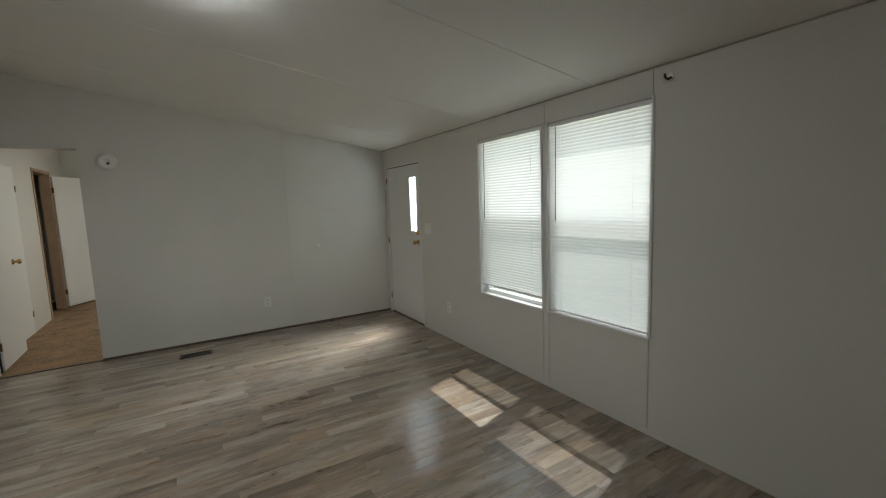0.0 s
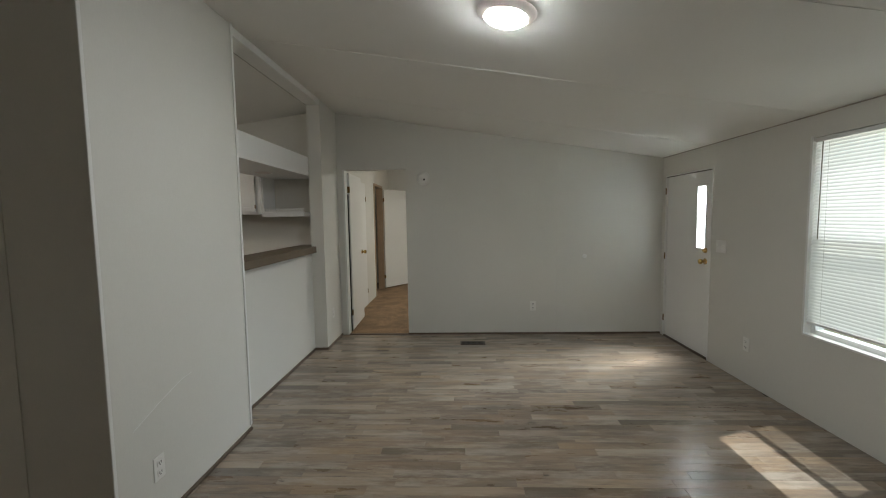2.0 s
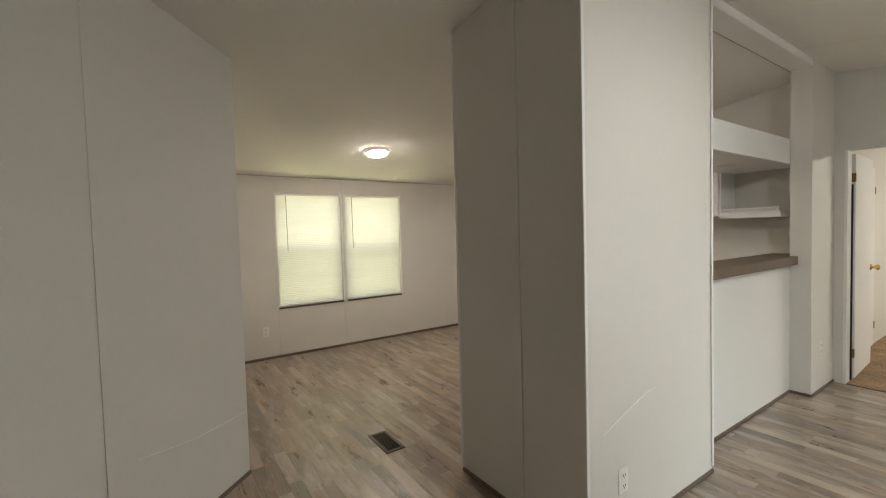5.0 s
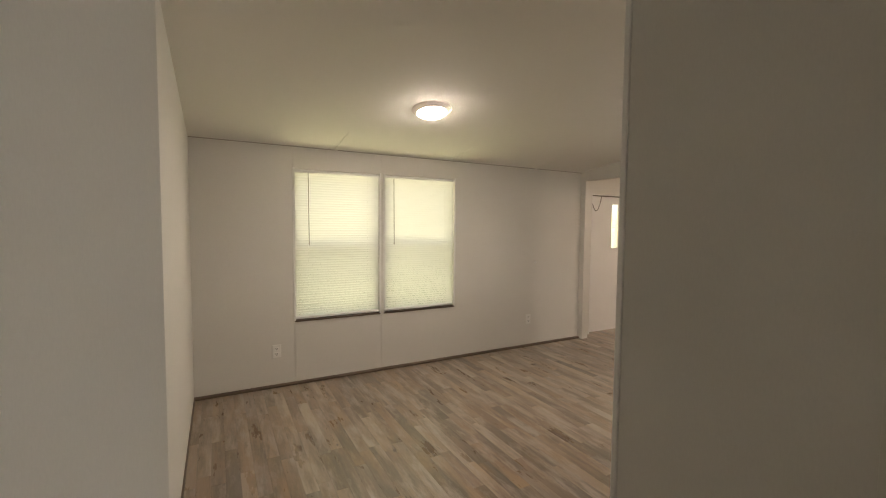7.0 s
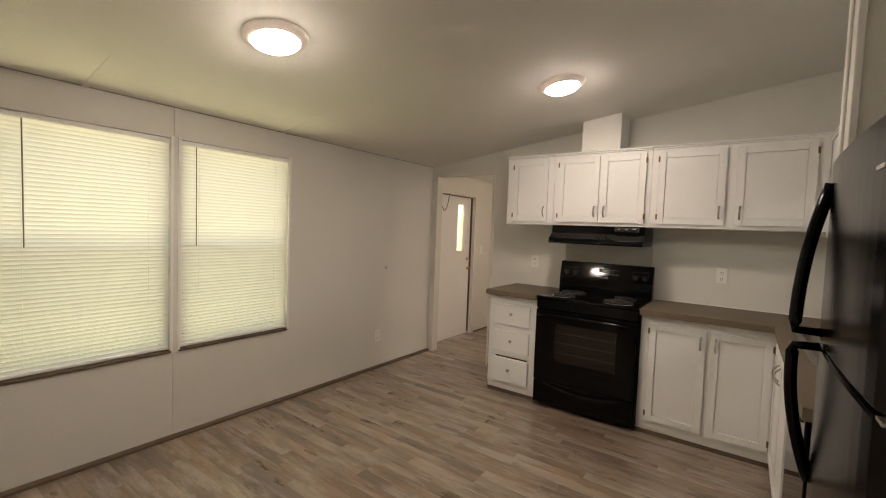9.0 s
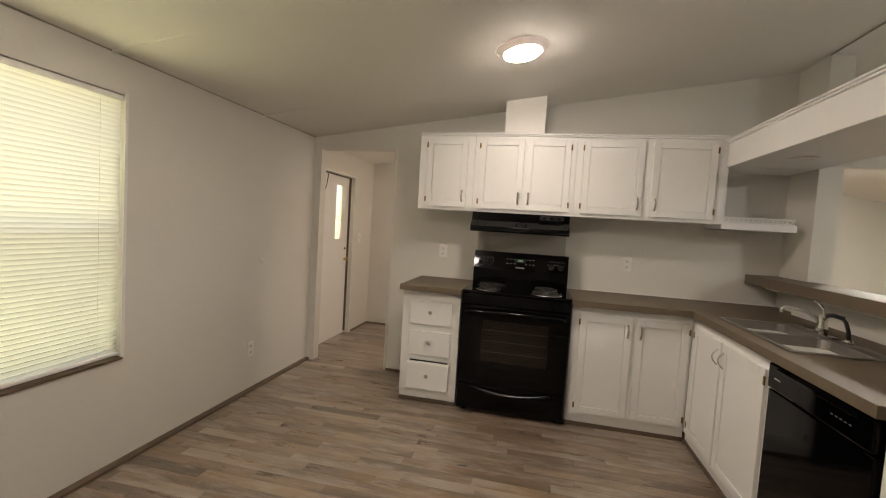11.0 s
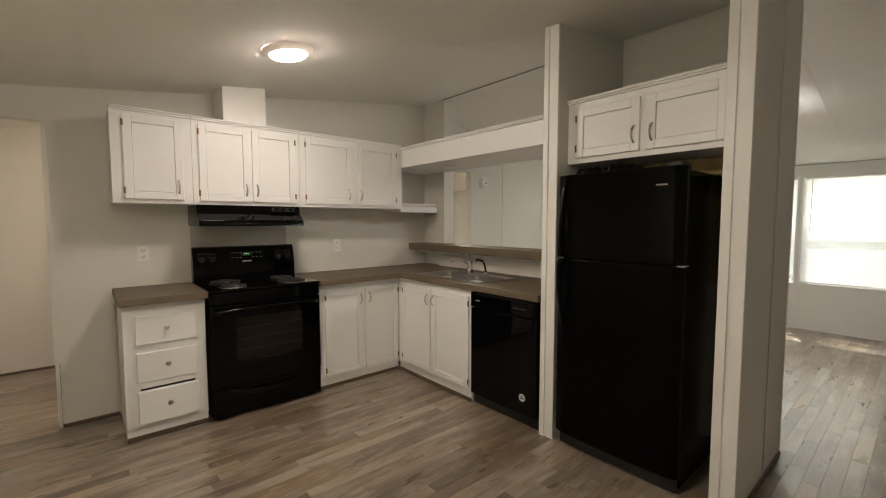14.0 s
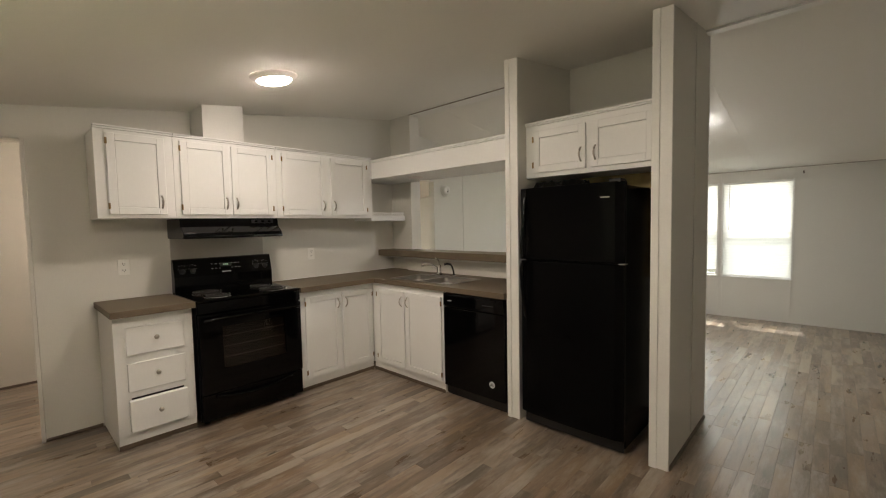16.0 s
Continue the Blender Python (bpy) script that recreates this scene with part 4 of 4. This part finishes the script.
M2 = pose(-2.372, 0, 0, 0, 0, -90)       # u runs to -y, looking west
sb = base_unit("sink_cabinet", M2, -4.400, -3.447, "white two-door sink base cabinet", 0.60)
shaker(sb, M2, -4.318, -3.925, 0.105, 0.818, 1, -1, False)
shaker(sb, M2, -3.905, -3.462, 0.105, 0.818, -1, 1, False)

# ---- worktops and sink ----
w1 = thing("worktop", (-4.19, 4.65, 0.872), "grey-brown laminate worktop on the drawer base", "worktop", "grey-brown laminate worktops")
part("slab", boxed(-4.430, -3.952, 4.338, SY - 0.001, 0.872, 0.914, 0.004), LAMINATE, w1)
w2 = thing("worktop", (-2.1, 4.3, 0.872), "grey-brown L-shaped laminate worktop with a sink", "worktop", "grey-brown laminate worktops")
sx0, sx1, sy0, sy1 = -2.318, -1.885, 3.425, 4.195
wb = bmesh.new()
for q in ((-3.160, -2.402, 4.338, SY - 0.001), (-2.402, -1.630, sy1 - 0.015, SY - 0.001), (-2.402, sx0 + 0.015, sy0 + 0.015, sy1 - 0.015), (sx1 - 0.015, -1.630, sy0 + 0.015, sy1 - 0.015), (-2.402, -1.630, 2.818, sy0 + 0.015)):
    box(wb, *q, 0.872, 0.914)
bmesh.ops.remove_doubles(wb, verts=wb.verts, dist=0.0005)
part("slab", wb, LAMINATE, w2)
bk = bmesh.new()
box(bk, -3.160, -1.630, SY - 0.008, SY - 0.0005, 0.9142, 0.922, 0.002)
part("caulk_line", bk, TRIM, w2)

sink = thing("kitchen_sink", (-2.1, 3.81, 0.914), "double-bowl stainless steel kitchen sink", "sink")
rim = bmesh.new()
ym = (sy0 + sy1) / 2
bx0, bx1 = sx0 + 0.03, sx1 - 0.085
for q in ((sx0, sx1, sy0, sy0 + 0.028), (sx0, sx1, sy1 - 0.028, sy1), (sx0, bx0, sy0 + 0.028, sy1 - 0.028), (bx1, sx1, sy0 + 0.028, sy1 - 0.028), (bx0, bx1, ym - 0.016, ym + 0.016)):
    box(rim, *q, 0.9145, 0.920, 0.002)
part("rim", rim, STEEL, sink)
for y0, y1 in ((sy0 + 0.028, ym - 0.016), (ym + 0.016, sy1 - 0.028)):
    bw = bmesh.new()
    tops, bots = [], []
    n, rr = 6, 0.05
    for cx_, cy_, a0 in ((bx1 - rr, y1 - rr, 0), (bx0 + rr, y1 - rr, 90), (bx0 + rr, y0 + rr, 180), (bx1 - rr, y0 + rr, 270)):
        for i in range(n + 1):
            a = radians(a0 + 90 * i / n)
            tops.append(bw.verts.new((cx_ + rr * 1.0 * math.cos(a), cy_ + rr * math.sin(a), 0.916)))
            bots.append(bw.verts.new((cx_ + rr * 0.7 * math.cos(a), cy_ + rr * 0.7 * math.sin(a), 0.755)))
    for i in range(len(tops)):
        j = (i + 1) % len(tops)
        bw.faces.new((tops[i], tops[j], bots[j], bots[i]))
    bw.faces.new(bots)
    bmesh.ops.recalc_face_normals(bw, faces=bw.faces)
    bowl = part("bowl", bw, STEEL, sink)
    part("drain", lathe(bmesh.new(), [(0.042, 0), (0.040, 0.003), (0.025, 0.001), (0, 0.0005)], ((bx0 + bx1) / 2, (y0 + y1) / 2, 0.7555), "z", 24), CHROME, bowl, "", True)

tap = thing("kitchen_faucet", (-1.925, 3.915, 0.92), "chrome single-lever kitchen faucet", "faucet")
part("deck_plate", boxed(-1.95, -1.90, 3.80, 4.03, 0.9203, 0.928, 0.004), CHROME, tap)
part("body", lathe(bmesh.new(), [(0, 0), (0.028, 0), (0.026, 0.03), (0.022, 0.06), (0.024, 0.085), (0.014, 0.10), (0, 0.103)], (-1.925, 3.915, 0.928), "z", 24), CHROME, tap, "", True)
part("spout", tube(bmesh.new(), arc((-1.930, 3.918, 0.975), (-1.985, 3.945, 1.030), (-2.070, 3.985, 1.040), 12) + [Vector((-2.079, 3.989, 1.030)), Vector((-2.081, 3.990, 1.012))], 0.0105, 10), CHROME, tap, "", True)
part("lever", tube(bmesh.new(), arc((-1.923, 3.913, 1.022), (-1.930, 3.918, 1.065), (-1.962, 3.934, 1.098), 8), 0.0075, 8, 0.8), CHROME, tap, "", True)
sp = thing("sink_sprayer", (-1.915, 3.73, 0.92), "black side sprayer standing beside the faucet", "sprayer")
part("base", lathe(bmesh.new(), [(0, 0), (0.022, 0), (0.020, 0.012), (0.012, 0.02), (0, 0.02)], (-1.915, 3.73, 0.9203), "z", 18), CHROME, sp, "chrome collar", True)
part("wand", tube(bmesh.new(), [(-1.915, 3.73, 0.935), (-1.917, 3.735, 0.98), (-1.925, 3.745, 1.02), (-1.935, 3.755, 1.040)], 0.009, 10), BLACKPL, sp, "", True)
part("nozzle", tube(bmesh.new(), [(-1.928, 3.750, 1.038), (-1.965, 3.775, 1.048), (-1.985, 3.788, 1.042)], 0.011, 10), BLACKPL, sp, "", True)

# ---- range, hood ----
rg = thing("electric_range", (-3.557, 4.65, 0), "black electric coil range between the base cabinets", "range")
rx0, rx1 = -3.945, -3.170
part("body", boxed(rx0, rx1, 4.372, 4.925, 0.03, 0.895, 0.003), BLACK, rg)
for x, y in ((rx0 + 0.05, 4.42), (rx1 - 0.05, 4.42), (rx0 + 0.05, 4.88), (rx1 - 0.05, 4.88)):
    part("foot", lathe(bmesh.new(), [(0.018, 0), (0.018, 0.03), (0, 0.03)], (x, y, 0.0005), "z", 12), BLACKPL, rg)
part("cooktop", boxed(rx0 - 0.004, rx1 + 0.004, 4.335, 4.86, 0.897, 0.918, 0.009), BLACK, rg)
part("front_lip", boxed(rx0, rx1, 4.345, 4.371, 0.815, 0.894, 0.004), BLACK, rg)
ox0, ox1, oz0, oz1 = -3.785, -3.308, 0.395, 0.708
od = part("oven_door", wall_mesh("x", 4.335, 4.370, rx0 + 0.004, rx1 - 0.004, [(ox0, ox1, oz0, oz1)], 0.808), BLACK, rg)
for v in od.data.vertices:
    if v.co.z < 0.01:
        v.co.z = 0.232
part("oven_window", boxed(ox0, ox1, 4.338, 4.342, oz0, oz1, 0), OVENGL, od, "smoked oven glass")
part("oven_cavity", boxed(ox0 - 0.02, ox1 + 0.02, 4.371, 4.3715, oz0 - 0.02, oz1 + 0.02, 0), OVENIN, od)
for z in (0.47, 0.55, 0.63):
    part("oven_rack", tube(bmesh.new(), [(ox0, 4.366, z), (ox1, 4.366, z)], 0.003, 6), STEEL, od)
hd = bmesh.new()
tube(hd, [(rx0 + 0.05, 4.335, 0.770), (rx0 + 0.055, 4.30, 0.772)], 0.010, 8)
tube(hd, [(rx1 - 0.05, 4.335, 0.770), (rx1 - 0.055, 4.30, 0.772)], 0.010, 8)
tube(hd, arc((rx0 + 0.03, 4.302, 0.770), ((rx0 + rx1) / 2, 4.290, 0.778), (rx1 - 0.03, 4.302, 0.770), 16), 0.012, 10)
part("oven_handle", hd, BLACK, od, "glossy black bar handle", True)
dw_ = part("storage_drawer", boxed(rx0 + 0.004, rx1 - 0.004, 4.338, 4.371, 0.035, 0.226, 0.006), BLACK, rg)
part("drawer_grip", tube(bmesh.new(), arc((rx0 + 0.10, 4.336, 0.206), ((rx0 + rx1) / 2, 4.312, 0.172), (rx1 - 0.10, 4.336, 0.206), 18), 0.015, 10), BLACK, dw_, "", True)
bg = bmesh.new()
prof = [(4.925, 0.90), (4.925, 1.172), (4.905, 1.184), (4.885, 1.178), (4.850, 1.040), (4.848, 0.90)]
va = [bg.verts.new((rx0, y, z)) for y, z in prof]
vb = [bg.verts.new((rx1, y, z)) for y, z in prof]
for i in range(len(prof)):
    j = (i + 1) % len(prof)
    bg.faces.new((va[i], va[j], vb[j], vb[i]))
bg.faces.new(va)
bg.faces.new(vb)
bmesh.ops.recalc_face_normals(bg, faces=bg.faces)
back = part("backguard", bg, BLACK, rg, "black control panel")
TILTM = lambda x, z: pose(x, 4.850 + (z - 1.040) * 0.2536 - 0.0005, z, -14.2, 0, 0)
for x in (-3.885, -3.810, -3.305, -3.230):
    part("control_knob", moved(lathe(bmesh.new(), [(0, 0), (0.021, 0), (0.019, 0.016), (0.015, 0.020), (0, 0.020)], (0, 0, 0), "-y", 20), TILTM(x, 1.085)), BLACKPL, back, "", True)
    for k in range(5):
        part("dial_mark", moved(boxed(-0.004, 0.004, -0.0012, 0, -0.0015, 0.0015, 0), TILTM(x + 0.027 * math.cos(k * 0.8 - 0.05), 1.085 + 0.032 * math.sin(k * 0.8 - 0.05) + 0.02)), PRINTG, back)
part("clock_display", moved(boxed(-0.045, 0.045, -0.0015, 0, -0.016, 0.016, 0), TILTM(-3.557, 1.120)), BLACKPL, back)
# added glowing digits; the display is not known to be lit
for k in range(3):
    part("added_clock_digit", moved(boxed(-0.004, 0.004, -0.003, -0.001, -0.006, 0.006, 0), TILTM(-3.572 + k * 0.014, 1.120)), LED, back)
for r_ in range(2):
    for k in (0, 1, 2, 5, 6, 7):
        part("key_mark", moved(boxed(-0.007, 0.007, -0.0012, 0, -0.002, 0.002, 0), TILTM(-3.665 + k * 0.031, 1.092 + 0.038 * r_)), PRINTG, back)
part("badge", moved(boxed(-0.035, 0.035, -0.0015, 0, -0.004, 0.004, 0), TILTM(-3.557, 1.062)), PRINTG, back, "pale maker's badge")
for x, y, r in ((-3.765, 4.47, 0.085), (-3.345, 4.47, 0.105), (-3.765, 4.71, 0.105), (-3.345, 4.71, 0.085)):
    pan = part("drip_pan", lathe(bmesh.new(), [(r + 0.014, 0.0185), (r + 0.012, 0.0225), (r + 0.004, 0.0215), (r * 0.6, 0.008), (0, 0.006)], (x, y, 0.898), "z", 32), CHROME, rg, "chrome drip pan", True)
    turns = 4 if r > 0.1 else 3
    pts = []
    for i in range(turns * 20 + 1):
        a = 2 * math.pi * i / 20
        q = 0.018 + (r - 0.018) * i / (turns * 20)
        pts.append((x + q * math.cos(a), y + q * math.sin(a), 0.927))
    part("coil", tube(bmesh.new(), pts, 0.0055, 6), COIL, pan, "dark burner coil", True)

hood = thing("range_hood", (-3.578, 4.70, 1.35), "black range hood under the wall cabinet", "range hood")
hb = bmesh.new()
prof = [(SY - 0.001, 1.350), (SY - 0.001, 1.503), (4.618, 1.503), (4.606, 1.442), (4.540, 1.392), (4.540, 1.350)]
va = [hb.verts.new((-3.950, y, z)) for y, z in prof]
vb = [hb.verts.new((-3.206, y, z)) for y, z in prof]
for i in range(len(prof)):
    j = (i + 1) % len(prof)
    hb.faces.new((va[i], va[j], vb[j], vb[i]))
hb.faces.new(va)
hb.faces.new(vb)
bmesh.ops.recalc_face_normals(hb, faces=hb.faces)
bmesh.ops.bevel(hb, geom=list(hb.edges), offset=0.003, segments=2, affect="EDGES")
part("shell", hb, BLACK, hood)
part("front_lip", tube(bmesh.new(), [(-3.948, 4.538, 1.362), (-3.208, 4.538, 1.362)], 0.011, 12), BLACK, hood, "glossy rolled front edge", True)
part("control_strip", boxed(-3.43, -3.25, 4.606, 4.612, 1.462, 1.494, 0.001), BLACKPL, hood, "narrow switch strip")
for x in (-3.395, -3.340, -3.285):
    part("switch", boxed(x - 0.012, x + 0.012, 4.602, 4.607, 1.470, 1.486, 0.002), BLACK, hood)
part("filter", boxed(-3.86, -3.30, 4.55, 4.85, 1.345, 1.3495, 0.001), STEEL, hood)
panel = thing("stove_splash_panel", (-3.567, SY, 1.1), "smooth grey panel on the wall behind the range", "wall panel")
part("sheet", boxed(-3.938, -3.198, SY - 0.0045, SY + 0.0005, 0.92, 1.349, 0.001), SPLASH, panel)

# ---- dishwasher ----
dwm = thing("dishwasher", (-2.37, 3.13, 0), "black dishwasher under the worktop with a round sticker", "dishwasher")
part("tub", boxed(-2.350, -1.80, 2.826, 3.436, 0.02, 0.868, 0.003), BLACKPL, dwm)
door = part("door", boxed(-2.385, -2.351, 2.830, 3.432, 0.090, 0.745, 0.005), BLACK, dwm)
part("control_panel", boxed(-2.392, -2.351, 2.830, 3.432, 0.752, 0.862, 0.007), BLACK, dwm)
part("latch_grip", boxed(-2.399, -2.391, 2.90, 3.36, 0.838, 0.852, 0.003), BLACK, dwm)
part("toe_plate", boxed(-2.340, -2.330, 2.830, 3.432, 0.005, 0.085, 0.002), BLACKPL, dwm)
part("maker_badge", boxed(-2.3935, -2.3918, 3.335, 3.378, 0.801, 0.806, 0), PRINTG, dwm)
for k in range(5):
    part("button_mark", boxed(-2.3935, -2.3918, 2.925 + k * 0.022, 2.934 + k * 0.022, 0.801, 0.805, 0), PRINTD, dwm)
part("sticker", lathe(bmesh.new(), [(0, 0), (0.026, 0), (0.026, 0.001), (0, 0.001)], (-2.385, 2.945, 0.205), "-x", 28), PRINTG, dwm, "round silver sticker")
part("sticker_print", boxed(-2.3875, -2.3862, 2.930, 2.960, 0.197, 0.203, 0), BLACKPL, dwm)
part("sticker_print", boxed(-2.3875, -2.3862, 2.934, 2.956, 0.209, 0.214, 0), BLACKPL, dwm)

# ---- refrigerator and the cabinet over it ----
fx, fy0, fy1 = -2.408, 1.978, 2.680


def bowed_door(z0, z1, back, bulge=0.013):
    """A refrigerator door whose face swells a little and rounds off at its upright edges."""
    d = bmesh.new()
    steps = 14
    ring = []
    for i in range(steps + 1):
        s = i / steps * 2 - 1
        ring.append((fx + bulge * abs(s) ** 2.5 + 0.012 * abs(s) ** 24, fy0 + (fy1 - fy0) * i / steps))
    ring += [(back, fy1), (back, fy0)]
    a = [d.verts.new((x, y, z0)) for x, y in ring]
    c = [d.verts.new((x, y, z1)) for x, y in ring]
    for i in range(len(ring)):
        j = (i + 1) % len(ring)
        d.faces.new((a[i], a[j], c[j], c[i]))
    d.faces.new(a[::-1])
    d.faces.new(c)
    bmesh.ops.recalc_face_normals(d, faces=d.faces)
    rims = [e for e in d.edges if abs(e.verts[0].co.z - e.verts[1].co.z) < 1e-6]
    bmesh.ops.bevel(d, geom=rims, offset=0.006, segments=2, affect="EDGES", profile=0.5)
    return d


fr = thing("refrigerator", (-2.05, 2.34, 0), "black top-freezer refrigerator with arched handles in an alcove", "refrigerator")
part("cabinet_body", boxed(-2.338, -1.64, fy0 + 0.006, fy1 - 0.006, 0.03, 1.635, 0.006), BLACKTEX, fr)
up = part("freezer_door", bowed_door(1.172, 1.655, -2.346), BLACKTEX, fr)
lo_ = part("fridge_door", bowed_door(0.095, 1.163, -2.346), BLACKTEX, fr)
part("door_gasket", boxed(-2.3455, -2.3385, fy0 + 0.012, fy1 - 0.012, 0.10, 1.64, 0), BLACKPL, fr)
part("kick_grille", boxed(-2.353, -2.339, fy0 + 0.01, fy1 - 0.01, 0.012, 0.088, 0.003), BLACKPL, fr)
hy = fy1 - 0.050
part("handle", tube(bmesh.new(), arc((fx + 0.010, hy, 1.595), (fx - 0.030, hy, 1.40), (fx - 0.044, hy, 1.190), 20) + [Vector((fx + 0.012, hy, 1.188))], 0.0125, 10, 1.25), BLACK, up, "glossy black arched handle", True)
part("handle", tube(bmesh.new(), [Vector((fx + 0.012, hy, 1.148))] + arc((fx - 0.044, hy, 1.146), (fx - 0.036, hy, 0.96), (fx + 0.010, hy, 0.77), 20), 0.0125, 10, 1.25), BLACK, lo_, "glossy black arched handle", True)
part("maker_badge", boxed(fx + 0.003, fx + 0.009, 2.06, 2.115, 1.562, 1.569, 0), NICKEL, up, "pale maker's badge")
part("hinge_cap", boxed(-2.395, -2.30, fy0 + 0.02, fy0 + 0.09, 1.651, 1.672, 0.004), BLACKPL, fr)
# glossy strips added to give the reflection along the doors' edge
part("door_edge_gloss", boxed(-2.385, -2.360, fy0 - 0.003, fy0 + 0.0005, 0.10, 1.165, 0.001), BLACK, lo_)
part("door_edge_gloss", boxed(-2.385, -2.360, fy0 - 0.003, fy0 + 0.0005, 1.177, 1.648, 0.001), BLACK, up)
part("middle_hinge", boxed(-2.400, -2.345, fy0 - 0.006, fy0 + 0.03, 1.1645, 1.1705, 0.001), NICKEL, fr, "small steel hinge between the doors")
for y in (fy0 + 0.05, fy1 - 0.05):
    part("foot", lathe(bmesh.new(), [(0.02, 0), (0.018, 0.03), (0, 0.03)], (-2.27, y, 0.0005), "z", 14), STEEL, fr)

fc = thing("fridge_cabinet", (-2.24, 2.28, 1.738), "white two-door cabinet over the refrigerator", "cabinet")
M3 = pose(-2.245, 0, 0, 0, 0, -90)
part("body", boxed(-2.245, -1.90, 1.840, 2.720, 1.738, 2.100, 0.002), CAB, fc)
cr = bmesh.new()
box(cr, -2.257, -2.21, 1.840, 2.720, 2.1005, 2.112, 0.003)
box(cr, -2.265, -2.21, 1.840, 2.720, 2.1125, 2.126, 0.004)
part("crown_strip", cr, CAB, fc)
shaker(fc, M3, -2.655, -2.272, 1.770, 2.058, 1, -1, True)
shaker(fc, M3, -2.236, -1.855, 1.770, 2.058, -1, 1, True)
# added board, set forward into the light to stand for the alcove's bare wall
alcove_board = thing("added_alcove_board", (-1.92, 2.1, 1.64), "unpainted yellow-brown board added for the alcove's bare wall", "board")
part("board", boxed(-1.94, -1.905, 1.842, 2.45, 1.640, 1.7365, 0.002), RAW, alcove_board)
rng_f = random.Random(5)
sheet = bmesh.new()
nx, ny = 9, 15
grid = [[sheet.verts.new((-2.335 + 0.20 * i / nx, 2.24 + 0.40 * j / ny, 1.657 + (0 if i in (0, nx) or j in (0, ny) else rng_f.uniform(0.010, 0.048)))) for j in range(ny + 1)] for i in range(nx + 1)]
for i in range(nx):
    for j in range(ny):
        sheet.faces.new((grid[i][j], grid[i + 1][j], grid[i + 1][j + 1], grid[i][j + 1]))
for column in grid:
    for v in column:
        v.co.z += -0.0205 if v.co.x > -2.33 and v.co.z < 1.658 else 0.0
bag = thing("plastic_bag", (-2.24, 2.44, 1.636), "crumpled black plastic bag on top of the refrigerator", "plastic bag")
part("sheet", sheet, BLACK, bag)
rawp = thing("unpainted_wall_board", (-1.57, 2.28, 1.5), "unpainted yellow-brown board behind the refrigerator", "wall panel")
part("sheet", boxed(-1.568, -1.5595, 1.845, 2.715, 1.0, 1.737, 0), RAW, rawp)


# ---- floor of vinyl planks, laid along x ----
floor = tagged(new("floor"), "grey-brown wood-look vinyl plank floor", "floor", "", "structure")
ROW, GAP, DEEP = 0.075, 0.0002, 0.010
LENGTHS = (0.40, 0.52, 0.66, 0.84)
rng = random.Random(7)
plank_meshes = {}


def plank_verts(x0, x1, y0, y1):
    g, b = GAP, 0.0005
    low = [(x0 + g, y0 + g, -DEEP), (x1 - g, y0 + g, -DEEP), (x1 - g, y1 - g, -DEEP), (x0 + g, y1 - g, -DEEP)]
    mid = [(x, y, -b) for x, y, z in low]
    up = [(x0 + g + b, y0 + g + b, 0), (x1 - g - b, y0 + g + b, 0), (x1 - g - b, y1 - g - b, 0), (x0 + g + b, y1 - g - b, 0)]
    return low + mid + up


PFACES = [(8, 9, 10, 11)] + [(k + i, k + (i + 1) % 4, k + 4 + (i + 1) % 4, k + 4 + i) for k in (0, 4) for i in range(4)]
jv, jf = [], []
near = 0
y = SOUTH
while y < UN:
    y1 = min(y + ROW, UN)
    x_end = EX if y1 < NY + 0.03 else -1.66
    x_start = WX - 0.03 if y1 < SY + 0.08 else UX - 0.084
    x = x_start - rng.uniform(0, 0.9)
    while x < x_end - 0.01:
        length = rng.choice(LENGTHS)
        a, c = max(x, x_start), min(x + length, x_end)
        x += length
        if c - a < 0.02:
            continue
        whole = c - a > length - 1e-6
        cx, cy = (a + c) / 2, (y + y1) / 2
        if near < 300 and -4.75 < cx < 0.9 and ((1.75 < cy < 4.4 and cx < -2.45) or (2.2 < cy < 3.9 and cx > -1.6)):
            near += 1
            key = round(c - a, 4) if whole else None
            if key is None or key not in plank_meshes:
                me = bpy.data.meshes.new("plank")
                h = (c - a) / 2
                me.from_pydata(plank_verts(-h, h, -(y1 - y) / 2, (y1 - y) / 2), [], PFACES)
                me.materials.append(PLANK)
                if key is not None:
                    plank_meshes[key] = me
            else:
                me = plank_meshes[key]
            ob = new("plank", me)
            ob.parent = floor
            ob.location = (cx, cy, 0)
        else:
            k = len(jv)
            jv += plank_verts(a, c, y, y1)
            jf += [tuple(i + k for i in f) for f in PFACES]
    y += ROW
me = bpy.data.meshes.new("far_planks")
me.from_pydata(jv, [], jf)
me.materials.append(PLANKJ)
rest = new("far_planks", me)
rest.parent = floor
rest["kind"] = "stuff"
